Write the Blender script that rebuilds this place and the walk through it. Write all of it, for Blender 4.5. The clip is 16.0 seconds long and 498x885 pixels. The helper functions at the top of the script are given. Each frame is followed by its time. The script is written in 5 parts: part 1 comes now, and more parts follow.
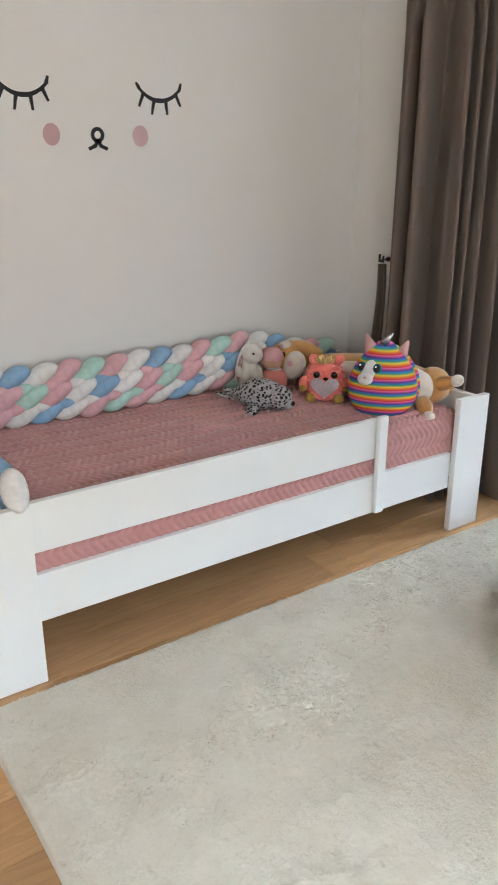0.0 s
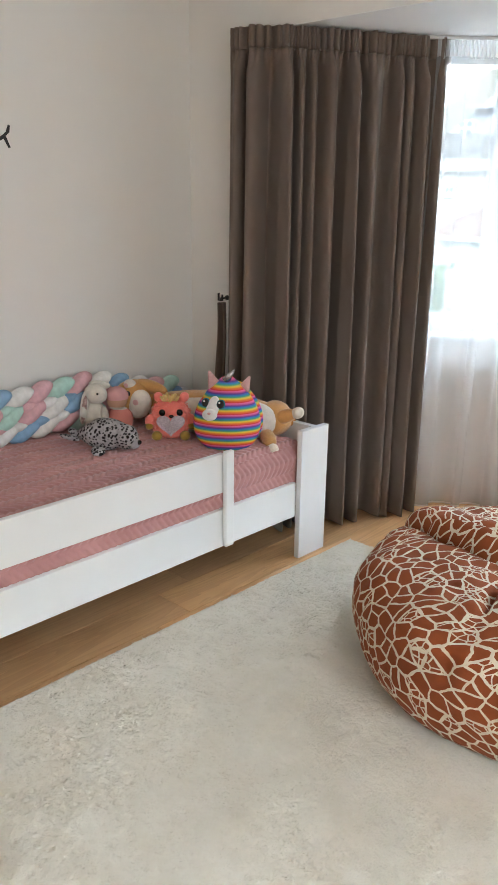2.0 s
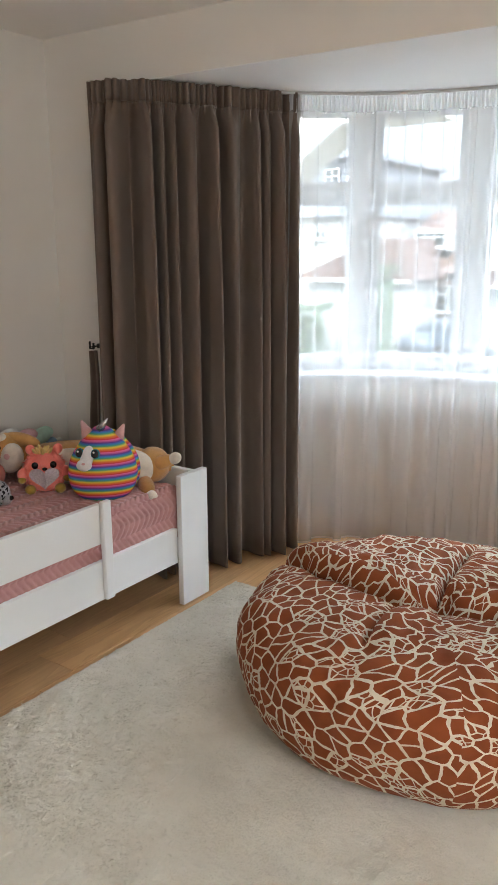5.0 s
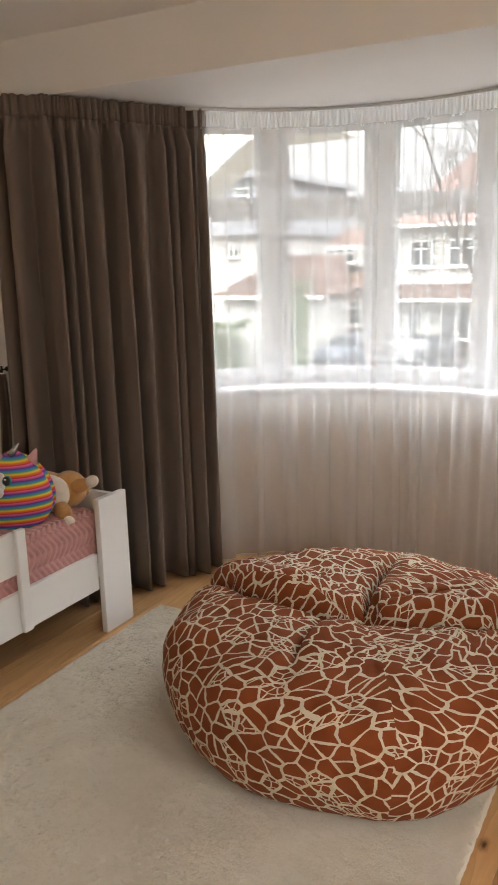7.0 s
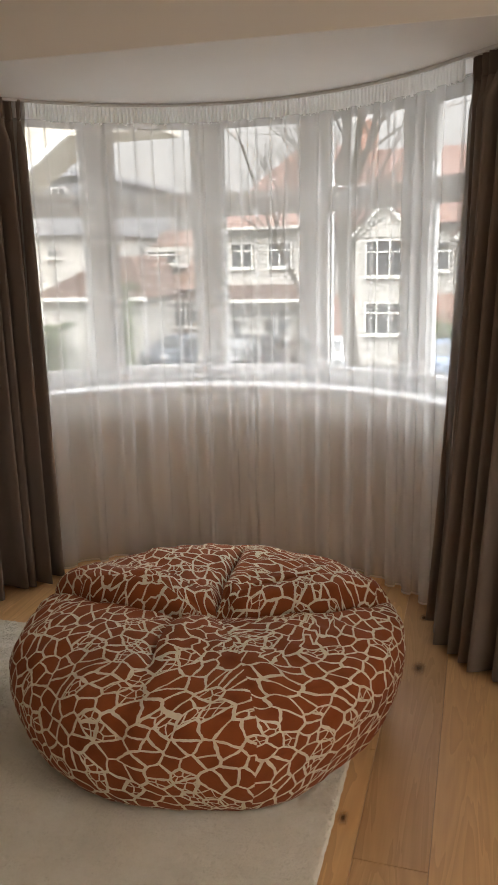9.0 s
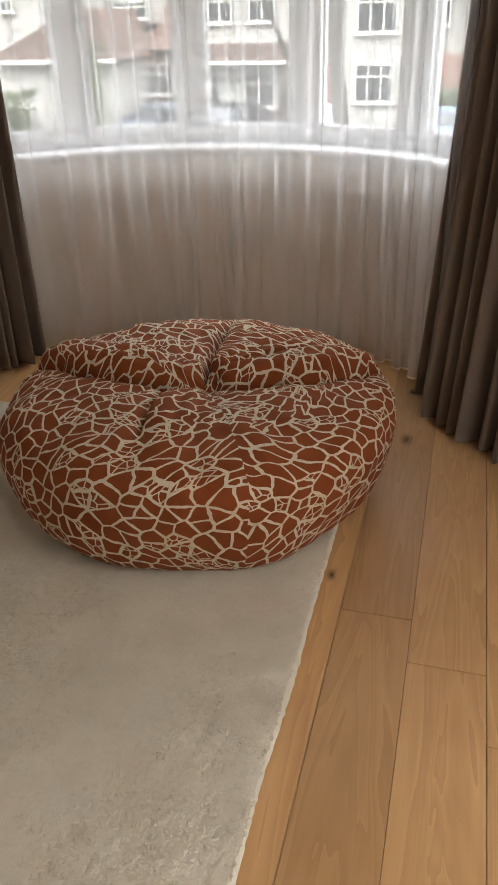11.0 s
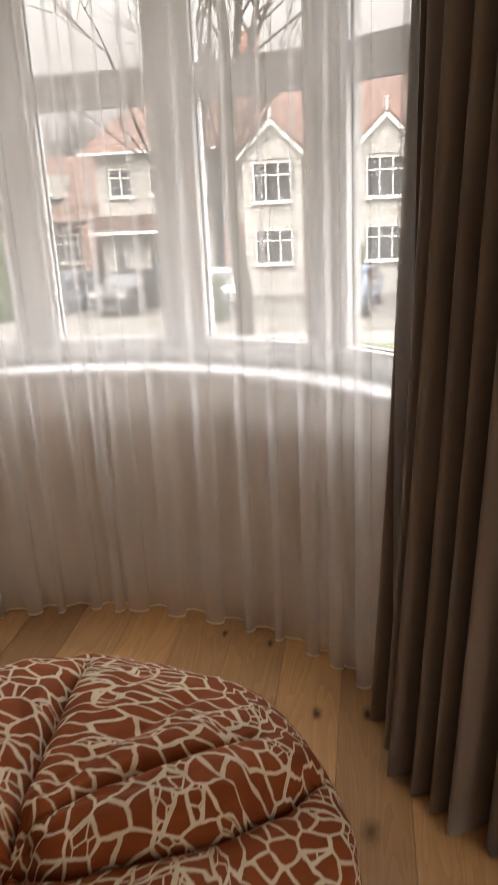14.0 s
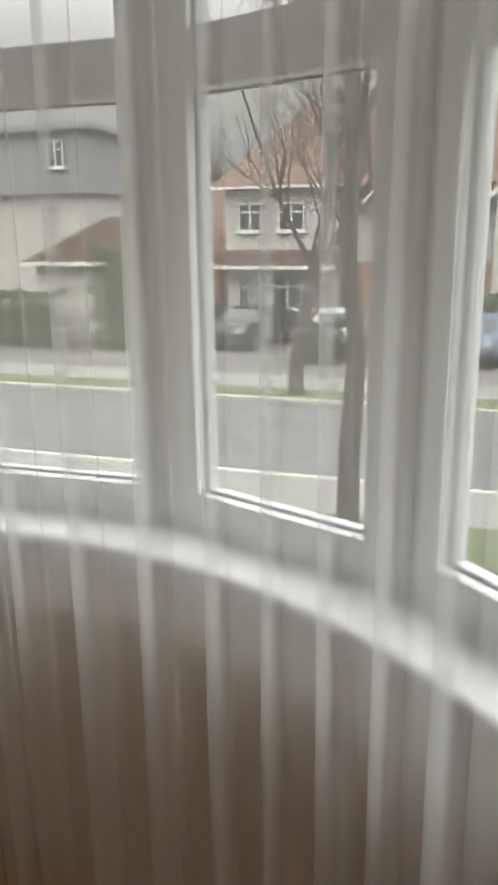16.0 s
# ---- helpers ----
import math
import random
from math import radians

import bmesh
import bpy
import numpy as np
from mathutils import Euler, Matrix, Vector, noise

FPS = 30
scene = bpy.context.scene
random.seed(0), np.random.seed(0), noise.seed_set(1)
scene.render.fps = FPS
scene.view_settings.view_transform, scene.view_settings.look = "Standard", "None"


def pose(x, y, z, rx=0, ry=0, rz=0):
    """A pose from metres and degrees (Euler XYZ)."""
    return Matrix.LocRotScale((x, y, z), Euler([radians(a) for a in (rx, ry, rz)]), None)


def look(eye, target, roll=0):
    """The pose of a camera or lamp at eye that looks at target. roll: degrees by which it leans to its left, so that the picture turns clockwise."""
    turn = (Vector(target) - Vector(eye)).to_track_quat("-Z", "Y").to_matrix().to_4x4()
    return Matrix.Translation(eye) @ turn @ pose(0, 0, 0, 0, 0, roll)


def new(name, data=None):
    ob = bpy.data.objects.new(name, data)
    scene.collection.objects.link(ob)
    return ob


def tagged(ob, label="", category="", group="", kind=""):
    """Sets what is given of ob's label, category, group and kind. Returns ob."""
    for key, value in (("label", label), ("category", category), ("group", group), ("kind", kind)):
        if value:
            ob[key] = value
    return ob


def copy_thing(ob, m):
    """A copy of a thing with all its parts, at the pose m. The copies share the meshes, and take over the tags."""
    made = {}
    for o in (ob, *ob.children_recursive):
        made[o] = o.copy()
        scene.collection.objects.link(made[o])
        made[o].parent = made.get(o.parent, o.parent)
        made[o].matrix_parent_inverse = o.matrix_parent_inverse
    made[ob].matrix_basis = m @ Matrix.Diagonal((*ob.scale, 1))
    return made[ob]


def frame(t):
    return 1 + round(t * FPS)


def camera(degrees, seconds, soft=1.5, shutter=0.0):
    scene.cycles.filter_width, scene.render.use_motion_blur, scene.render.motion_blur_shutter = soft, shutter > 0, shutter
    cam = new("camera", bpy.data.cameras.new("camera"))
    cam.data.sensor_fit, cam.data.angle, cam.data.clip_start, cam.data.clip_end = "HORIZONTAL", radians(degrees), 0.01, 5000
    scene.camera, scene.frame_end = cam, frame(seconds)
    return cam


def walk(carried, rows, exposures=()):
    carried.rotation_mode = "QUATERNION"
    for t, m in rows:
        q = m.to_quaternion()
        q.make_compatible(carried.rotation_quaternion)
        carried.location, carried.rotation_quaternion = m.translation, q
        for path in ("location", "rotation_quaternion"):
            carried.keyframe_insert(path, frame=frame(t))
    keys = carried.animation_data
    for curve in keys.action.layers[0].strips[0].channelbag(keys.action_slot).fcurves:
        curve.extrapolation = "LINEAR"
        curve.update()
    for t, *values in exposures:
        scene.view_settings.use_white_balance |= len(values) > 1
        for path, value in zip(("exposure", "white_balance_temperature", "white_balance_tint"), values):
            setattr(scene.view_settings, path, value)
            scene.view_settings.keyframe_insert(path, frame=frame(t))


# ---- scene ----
cam = camera(36.0, 16.0, shutter=0.3)
PATH = [
    (0, (3.005, -2.698, 1.534), (1.459, -1.634, 0.844), -0.0),
    (0.5, (3.012, -2.689, 1.524), (1.521, -1.54, 0.85), 0.2),
    (1, (3.038, -2.666, 1.54), (1.597, -1.442, 0.888), 0.2),
    (1.5, (3.027, -2.68, 1.55), (1.656, -1.367, 0.923), 0.6),
    (2, (3.039, -2.681, 1.55), (1.711, -1.313, 0.948), 0.7),
    (2.5, (3.046, -2.678, 1.551), (1.748, -1.276, 0.96), 0.6),
    (3, (3.055, -2.678, 1.557), (1.79, -1.239, 0.982), 0.5),
    (3.5, (3.069, -2.667, 1.556), (1.844, -1.186, 1.004), 0.5),
    (4, (3.073, -2.661, 1.556), (1.89, -1.136, 1.029), 0.5),
    (4.5, (3.081, -2.65, 1.558), (1.931, -1.095, 1.05), -0.0),
    (7, (3.068, -2.588, 1.541), (2.1, -0.897, 1.089), -1.5),
    (7.5, (3.023, -2.592, 1.535), (2.188, -0.832, 1.083), -2.5),
    (8, (3.004, -2.598, 1.527), (2.27, -0.793, 1.075), -2.4),
    (8.5, (3.018, -2.601, 1.53), (2.374, -0.761, 1.084), -1.8),
    (9, (3.023, -2.599, 1.526), (2.46, -0.736, 1.068), -1.3),
    (9.5, (3.019, -2.587, 1.498), (2.502, -0.741, 0.926), -1.1),
    (10, (3.0, -2.57, 1.466), (2.497, -0.793, 0.696), -1.1),
    (10.2, (2.993, -2.557, 1.456), (2.489, -0.809, 0.623), -1.4),
    (12.3, (2.946, -2.436, 1.436), (2.521, -0.765, 0.423), -1.4),
    (12.5, (2.93, -2.362, 1.436), (2.515, -0.653, 0.484), -1.9),
    (13, (2.886, -2.035, 1.513), (2.495, -0.258, 0.682), -4.3),
    (13.5, (2.854, -1.678, 1.519), (2.482, 0.155, 0.811), -4.6),
    (14, (2.85, -1.353, 1.498), (2.542, 0.518, 0.861), -2.9),
    (14.5, (2.876, -1.002, 1.484), (2.504, 0.851, 0.831), -1.6),
    (15, (2.882, -0.662, 1.448), (2.455, 1.189, 0.82), 0.8),
    (15.5, (2.882, -0.333, 1.478), (2.424, 1.52, 0.883), 1.2),
    (16, (2.858, -0.109, 1.534), (2.251, 1.717, 0.987), -0.8),
]
walk(cam, [(t, look(eye, target, roll)) for t, eye, target, roll in PATH],
     exposures=[(0.0, 2.82, 6250, 3), (2.5, 2.75, 6500, 4), (4.5, 2.45, 6650, 5), (7.0, 2.0, 8100, 13), (8.3, 1.65, 8350, 13), (10.2, 1.45, 8800, 15), (12.4, 2.0, 6600, 7), (13.0, 1.95, 7300, 9), (13.6, 1.62, 8900, 17), (14.6, 1.45, 9200, 18), (15.5, 1.0, 8900, 12), (16.0, 0.65, 8700, 9)])

# ---- light: an overcast day ----
world = bpy.data.worlds.new("sky")
scene.world = world
world.use_nodes = True
wn, wl = world.node_tree.nodes, world.node_tree.links
sky = wn.new("ShaderNodeTexSky")
sky.sky_type, sky.sun_disc = "NISHITA", False
sky.sun_elevation, sky.sun_rotation = radians(50), radians(200)
sky.air_density, sky.dust_density = 1.0, 5.0
pale = wn.new("ShaderNodeHueSaturation")
pale.inputs["Saturation"].default_value = 0.15
wl.new(sky.outputs["Color"], pale.inputs["Color"])
cloud = wn.new("ShaderNodeMix")          # an even cloud cover over the clear sky
cloud.data_type = "RGBA"
cloud.inputs[0].default_value = 0.85
# overcast sky: far brighter overhead than at the horizon
up, high, lum, tone = wn.new("ShaderNodeTexCoord"), wn.new("ShaderNodeSeparateXYZ"), wn.new("ShaderNodeMapRange"), wn.new("ShaderNodeMix")
wl.new(up.outputs["Generated"], high.inputs[0])
wl.new(high.outputs["Z"], lum.inputs["Value"])
lum.interpolation_type = "SMOOTHSTEP"
lum.inputs["From Min"].default_value, lum.inputs["From Max"].default_value = 0.12, 0.7
lum.inputs["To Min"].default_value, lum.inputs["To Max"].default_value = 0.2, 2.3
tone.data_type, tone.blend_type = "RGBA", "MULTIPLY"
tone.inputs[0].default_value = 1.0
tone.inputs[6].default_value = (11.3, 13.5, 16.5, 1)
wl.new(lum.outputs[0], tone.inputs[7])
wl.new(tone.outputs[2], cloud.inputs[7])
wl.new(pale.outputs["Color"], cloud.inputs[6])
wl.new(cloud.outputs[2], wn["Background"].inputs["Color"])
wn["Background"].inputs["Strength"].default_value = 0.12
sun = new("sun", bpy.data.lights.new("sun", "SUN"))
sun.data.energy, sun.data.angle, sun.data.color = 0.2, radians(60), (1.0, 0.96, 0.9)
sun.matrix_world = look((0, 0, 0), (0.22, 0.6, -0.77))


# fill lamp added to brighten the room, set in a made-up side window
day = new("fill_daylight", bpy.data.lights.new("fill_daylight", "AREA"))
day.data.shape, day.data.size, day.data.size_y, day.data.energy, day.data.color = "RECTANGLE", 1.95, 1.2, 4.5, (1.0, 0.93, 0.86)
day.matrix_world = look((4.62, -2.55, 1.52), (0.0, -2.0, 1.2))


# ---- materials ----
class Mat:
    """A node material with short ways to add the usual nodes."""

    def __init__(self, name, rough=0.6, metal=0.0, spec=0.5):
        self.m = bpy.data.materials.new(name)
        self.m.use_nodes = True
        self.n, self.l = self.m.node_tree.nodes, self.m.node_tree.links
        self.b = self.n["Principled BSDF"]
        self.b.inputs["Roughness"].default_value = rough
        self.b.inputs["Metallic"].default_value = metal
        self.b.inputs["Specular IOR Level"].default_value = spec
        self.tc = self.n.new("ShaderNodeTexCoord")

    def coords(self, scale=(1, 1, 1), spread=0.0, turn=(0, 0, 0)):
        mp = self.n.new("ShaderNodeMapping")
        mp.inputs["Scale"].default_value = scale
        mp.inputs["Rotation"].default_value = turn
        out = self.tc.outputs["Object"]
        if spread:
            info = self.n.new("ShaderNodeObjectInfo")
            mul = self.n.new("ShaderNodeMath")
            mul.operation = "MULTIPLY"
            mul.inputs[1].default_value = spread
            self.l.new(info.outputs["Random"], mul.inputs[0])
            add = self.n.new("ShaderNodeVectorMath")
            self.l.new(out, add.inputs[0])
            self.l.new(mul.outputs[0], add.inputs[1])
            out = add.outputs[0]
        self.l.new(out, mp.inputs["Vector"])
        return mp.outputs[0]

    def noise(self, vec, scale, detail=4.0, rough=0.55, warp=0.0):
        nd = self.n.new("ShaderNodeTexNoise")
        nd.inputs["Scale"].default_value, nd.inputs["Detail"].default_value = scale, detail
        nd.inputs["Roughness"].default_value, nd.inputs["Distortion"].default_value = rough, warp
        self.l.new(vec, nd.inputs["Vector"])
        return nd.outputs["Fac"]

    def voronoi(self, vec, scale, feature="F1", out="Distance", rand=1.0):
        nd = self.n.new("ShaderNodeTexVoronoi")
        nd.feature = feature
        nd.inputs["Scale"].default_value = scale
        nd.inputs["Randomness"].default_value = rand
        self.l.new(vec, nd.inputs["Vector"])
        return nd.outputs[out]

    def ramp(self, fac, stops, step=False):
        r = self.n.new("ShaderNodeValToRGB")
        e = r.color_ramp.elements
        r.color_ramp.interpolation = "CONSTANT" if step else "LINEAR"
        while len(e) < len(stops):
            e.new(0.5)
        for k, (p, c) in enumerate(stops):
            e[k].position, e[k].color = p, (*c, 1) if len(c) == 3 else c
        self.l.new(fac, r.inputs[0])
        return r.outputs[0]

    def mix(self, fac, a, b, blend="MIX"):
        x = self.n.new("ShaderNodeMix")
        x.data_type, x.blend_type = "RGBA", blend
        for sock, v in ((0, fac), (6, a), (7, b)):
            if isinstance(v, (int, float)):
                x.inputs[sock].default_value = v
            elif isinstance(v, tuple):
                x.inputs[sock].default_value = (*v, 1)
            else:
                self.l.new(v, x.inputs[sock])
        return x.outputs[2]

    def math(self, op, a, b=0.0, c=None):
        x = self.n.new("ShaderNodeMath")
        x.operation = op
        for k, v in enumerate((a, b) if c is None else (a, b, c)):
            if isinstance(v, (int, float)):
                x.inputs[k].default_value = v
            else:
                self.l.new(v, x.inputs[k])
        return x.outputs[0]

    def axis(self, vec, k):
        sp = self.n.new("ShaderNodeSeparateXYZ")
        self.l.new(vec, sp.inputs[0])
        return sp.outputs[k]

    def colour(self, c):
        if isinstance(c, tuple):
            self.b.inputs["Base Color"].default_value = (*c, 1)
        else:
            self.l.new(c, self.b.inputs["Base Color"])
        return self

    def bump(self, h, strength=0.3, dist=0.002):
        bp = self.n.new("ShaderNodeBump")
        bp.inputs["Strength"].default_value, bp.inputs["Distance"].default_value = strength, dist
        self.l.new(h, bp.inputs["Height"])
        self.l.new(bp.outputs[0], self.b.inputs["Normal"])
        return self

    def roughness(self, v):
        self.l.new(v, self.b.inputs["Roughness"])
        return self


def shade(c, k):
    return tuple(min(1.0, x * k) for x in c)


def plain(name, c, rough=0.5, var=0.06, scale=6.0, bump=0.1, bscale=120.0, dist=0.001, spec=0.5, metal=0.0):
    """Paint, plastic or cloth of one colour with faint stains and grain."""
    m = Mat(name, rough, metal, spec)
    v = m.coords()
    m.colour(m.ramp(m.noise(v, scale, 5), [(0.3, shade(c, 1 - var)), (0.7, shade(c, 1 + var))]))
    if bump:
        m.bump(m.noise(v, bscale, 3), bump, dist)
    return m.m


def plush(name, c, scale=180.0, sheen=0.4):
    m = Mat(name, 0.9, 0, 0.2)
    v = m.coords()
    m.colour(m.ramp(m.noise(v, 25, 5), [(0.3, shade(c, 0.86)), (0.7, shade(c, 1.1))]))
    m.b.inputs["Sheen Weight"].default_value = sheen
    m.bump(m.noise(v, scale, 3), 0.6, 0.004)
    return m.m


WALL = plain("wall_paint", (0.82, 0.79, 0.755), 0.75, 0.015, 2.5, 0.08, 260)
# off-white trim, with the shade under the sill put into its colour
BAYTRIM = plain("shade_toned_trim_paint", (0.66, 0.6, 0.555), 0.5, 0.02, 4, 0.04, 60)
BAYWALL = plain("beige_bay_paint", (0.62, 0.53, 0.47), 0.75, 0.02, 2.5, 0.08, 260)
CEIL = plain("ceiling_paint", (0.87, 0.86, 0.845), 0.8, 0.015, 2.5, 0.05, 260)
UPVC = plain("white_upvc", (0.82, 0.83, 0.85), 0.28, 0.02, 3, 0.0)
BEDWHITE = plain("white_lacquer", (0.8, 0.8, 0.79), 0.32, 0.015, 5, 0.03, 40)
INK = plain("black_vinyl", (0.012, 0.012, 0.014), 0.45, 0.1)
BLUSH = plain("pink_vinyl", (0.58, 0.38, 0.39), 0.5, 0.05)
SEAL = plain("grey_rubber", (0.2, 0.2, 0.2), 0.6, 0.1)
RAILM = plain("grey_rail", (0.62, 0.61, 0.6), 0.4)


def oak():
    m = Mat("oak_floor", 0.42, 0, 0.4)
    v = m.coords((1, 1, 1), 37.0)
    st = m.coords((9, 0.7, 9), 37.0)
    fine = m.coords((160, 4, 160), 37.0)
    rings = m.noise(st, 1.0, 3, 0.5, 1.2)
    band = m.math("FRACT", m.math("MULTIPLY", rings, 9.0))
    base = m.ramp(m.noise(v, 1.4, 3), [(0.3, (0.57, 0.325, 0.148)), (0.7, (0.71, 0.425, 0.205))])
    col = m.mix(m.math("MULTIPLY", band, 0.3), base, (0.27, 0.135, 0.055))
    col = m.mix(m.math("MULTIPLY", m.noise(fine, 1.0, 3), 0.25), col, (0.28, 0.135, 0.055))
    info = m.n.new("ShaderNodeObjectInfo")
    tint = m.ramp(info.outputs["Random"], [(0.0, (0.74, 0.72, 0.72)), (0.5, (1.0, 1.0, 1.0)), (1.0, (1.2, 1.16, 1.1))])
    m.colour(m.mix(1.0, col, tint, "MULTIPLY"))
    m.bump(m.noise(fine, 1.0, 3), 0.25, 0.0015)
    return m.m


def curtain_cloth():
    m = Mat("taupe_curtain", 0.78, 0, 0.25)
    v = m.coords()
    col = m.ramp(m.noise(v, 2.0, 4), [(0.3, (0.165, 0.122, 0.099)), (0.7, (0.2, 0.15, 0.122))])
    weave = m.noise(m.coords((500, 500, 900)), 1.0, 2)
    m.colour(m.mix(m.math("MULTIPLY", weave, 0.35), col, (0.12, 0.096, 0.082)))
    m.b.inputs["Sheen Weight"].default_value = 0.15
    m.bump(weave, 0.15, 0.001)
    return m.m


def veil(name, body, tone=(0.97, 0.97, 0.975)):
    """Thin voile: part of the light goes straight through, the rest is scattered to both sides."""
    m = Mat(name)
    n, l = m.n, m.l
    out = n["Material Output"]
    clear = n.new("ShaderNodeBsdfTransparent")
    dif, trl = n.new("ShaderNodeBsdfDiffuse"), n.new("ShaderNodeBsdfTranslucent")
    dif.inputs[0].default_value = trl.inputs[0].default_value = (*tone, 1)
    both, mixd = n.new("ShaderNodeMixShader"), n.new("ShaderNodeMixShader")
    both.inputs[0].default_value = 0.62
    l.new(dif.outputs[0], both.inputs[1])
    l.new(trl.outputs[0], both.inputs[2])
    thread = m.noise(m.coords((9, 9, 1.5)), 1.0, 3)
    l.new(m.math("ADD", m.math("MULTIPLY", thread, 0.06), body - 0.03), mixd.inputs[0])
    l.new(clear.outputs[0], mixd.inputs[1])
    l.new(both.outputs[0], mixd.inputs[2])
    l.new(mixd.outputs[0], out.inputs["Surface"])
    return m.m


def glass():
    m = Mat("window_glass")
    n, l = m.n, m.l
    clear, gl, mx = n.new("ShaderNodeBsdfTransparent"), n.new("ShaderNodeBsdfGlossy"), n.new("ShaderNodeMixShader")
    gl.inputs["Roughness"].default_value = 0.02
    mx.inputs[0].default_value = 0.05
    l.new(clear.outputs[0], mx.inputs[1])
    l.new(gl.outputs[0], mx.inputs[2])
    l.new(mx.outputs[0], n["Material Output"].inputs["Surface"])
    return m.m


def giraffe():
    m = Mat("giraffe_print_cotton", 0.85, 0, 0.25)
    v = m.coords()
    flat = m.tc.outputs["UV"]
    def drift(base, scale, amount):
        wob, off = m.n.new("ShaderNodeTexNoise"), m.n.new("ShaderNodeVectorMath")
        wob.inputs["Scale"].default_value = scale
        wob.inputs["Detail"].default_value = 1.0
        m.l.new(flat, wob.inputs["Vector"])
        off.operation = "MULTIPLY_ADD"
        m.l.new(wob.outputs["Color"], off.inputs[0])
        off.inputs[1].default_value = (amount, amount, 0.0)
        m.l.new(base, off.inputs[2])
        return off.outputs[0]

    broad = drift(flat, 6.0, 0.06)
    place = drift(broad, 40.0, 0.008)
    coarse, fine = 19.0, 35.0
    wide = m.math("DIVIDE", m.voronoi(place, coarse, "DISTANCE_TO_EDGE"), coarse)
    tight = m.math("DIVIDE", m.voronoi(broad, fine, "DISTANCE_TO_EDGE", "Distance", 0.8), fine)
    cell = m.axis(m.voronoi(place, coarse, "F1", "Color"), 0)
    for nd in m.n:
        if nd.bl_idname == "ShaderNodeTexVoronoi":
            nd.voronoi_dimensions = "2D"
    # some of the large patches break up into a cluster of small ones
    whole = m.math("GREATER_THAN", cell, 0.2)
    width = m.math("ADD", m.math("MULTIPLY", m.noise(flat, 22, 2), 0.0056), 0.0011)
    small = m.math("MAXIMUM", whole, m.math("GREATER_THAN", tight, m.math("MULTIPLY", width, 0.55)))
    border = m.math("ADD", width, m.math("MULTIPLY", m.math("SUBTRACT", 1.0, whole), 0.0006))
    patch = m.math("MULTIPLY", m.math("GREATER_THAN", wide, border), small)
    rust = m.ramp(m.noise(v, 9, 5), [(0.3, (0.2, 0.043, 0.011)), (0.7, (0.275, 0.065, 0.018))])
    cream = m.ramp(m.noise(v, 30, 4), [(0.3, (0.57, 0.48, 0.36)), (0.7, (0.69, 0.6, 0.47))])
    m.colour(m.mix(patch, cream, rust))
    weave = m.noise(m.coords((420, 420, 420)), 1.0, 2)
    crease = m.noise(m.coords(), 14.0, 4)
    m.bump(m.math("ADD", m.math("MULTIPLY", weave, 0.1), crease), 0.6, 0.012)
    return m.m


def rug_pile():
    m = Mat("cream_pile", 0.95, 0, 0.1)
    v = m.coords()
    c = m.ramp(m.noise(v, 5, 6, 0.65), [(0.3, (0.64, 0.58, 0.475)), (0.55, (0.695, 0.635, 0.53)), (0.75, (0.74, 0.685, 0.585))])
    tuft = m.noise(v, 150, 5, 0.75)
    clump = m.noise(v, 62, 4, 0.65)
    # shade in the dips between clumps is painted in as a darker tone
    m.colour(m.mix(m.ramp(clump, [(0.32, (0.16, 0.16, 0.16)), (0.52, (0.02, 0.02, 0.02))]), c, (0.55, 0.48, 0.38)))
    m.b.inputs["Sheen Weight"].default_value = 0.2
    m.bump(m.math("ADD", m.math("ADD", tuft, m.math("MULTIPLY", clump, 2.2)), m.math("MULTIPLY", m.noise(v, 26, 6, 0.72), 1.5)), 0.4, 0.006)
    return m.m


def quilt_cloth():
    m = Mat("dusty_pink_quilt", 0.72, 0, 0.3)
    v = m.coords()
    c = m.ramp(m.noise(v, 8, 5), [(0.3, (0.48, 0.235, 0.225)), (0.7, (0.56, 0.285, 0.27))])
    m.colour(c)
    m.b.inputs["Sheen Weight"].default_value = 0.3
    m.bump(m.noise(m.coords((300, 300, 300)), 1, 2), 0.2, 0.001)
    return m.m


OAK, CURTAIN, VOILE, TAPE, GLASS = oak(), curtain_cloth(), veil("white_voile", 0.29), veil("heading_tape", 0.72), glass()
GIRAFFE, PILE, QUILT = giraffe(), rug_pile(), quilt_cloth()


# ---- mesh helpers ----
def link(name, bm, mat, parent=None, label="", smooth=False):
    me = bpy.data.meshes.new(name)
    bmesh.ops.recalc_face_normals(bm, faces=bm.faces)
    bm.to_mesh(me)
    bm.free()
    if mat:
        me.materials.append(mat)
    if smooth:
        me.shade_smooth()
    ob = new(name, me)
    if parent:
        ob.parent = parent
    if label:
        ob["label"] = label
    return ob


def part(name, bm, mat, parent, label="", smooth=False):
    return link(name, bm, mat, parent, label, smooth)


def add_box(bm, x0, x1, y0, y1, z0, z1, bevel=0.0, seg=2):
    r = bmesh.ops.create_cube(bm, size=1.0)
    vs = r["verts"]
    bmesh.ops.transform(bm, verts=vs, matrix=Matrix.Translation(((x0 + x1) / 2, (y0 + y1) / 2, (z0 + z1) / 2)) @ Matrix.Diagonal((x1 - x0, y1 - y0, z1 - z0, 1)))
    if bevel:
        es = list({e for v in vs for e in v.link_edges})
        bmesh.ops.bevel(bm, geom=es, offset=bevel, segments=seg, profile=0.6, affect="EDGES")
    return bm


def box(x0, x1, y0, y1, z0, z1, bevel=0.0, seg=2):
    return add_box(bmesh.new(), x0, x1, y0, y1, z0, z1, bevel, seg)


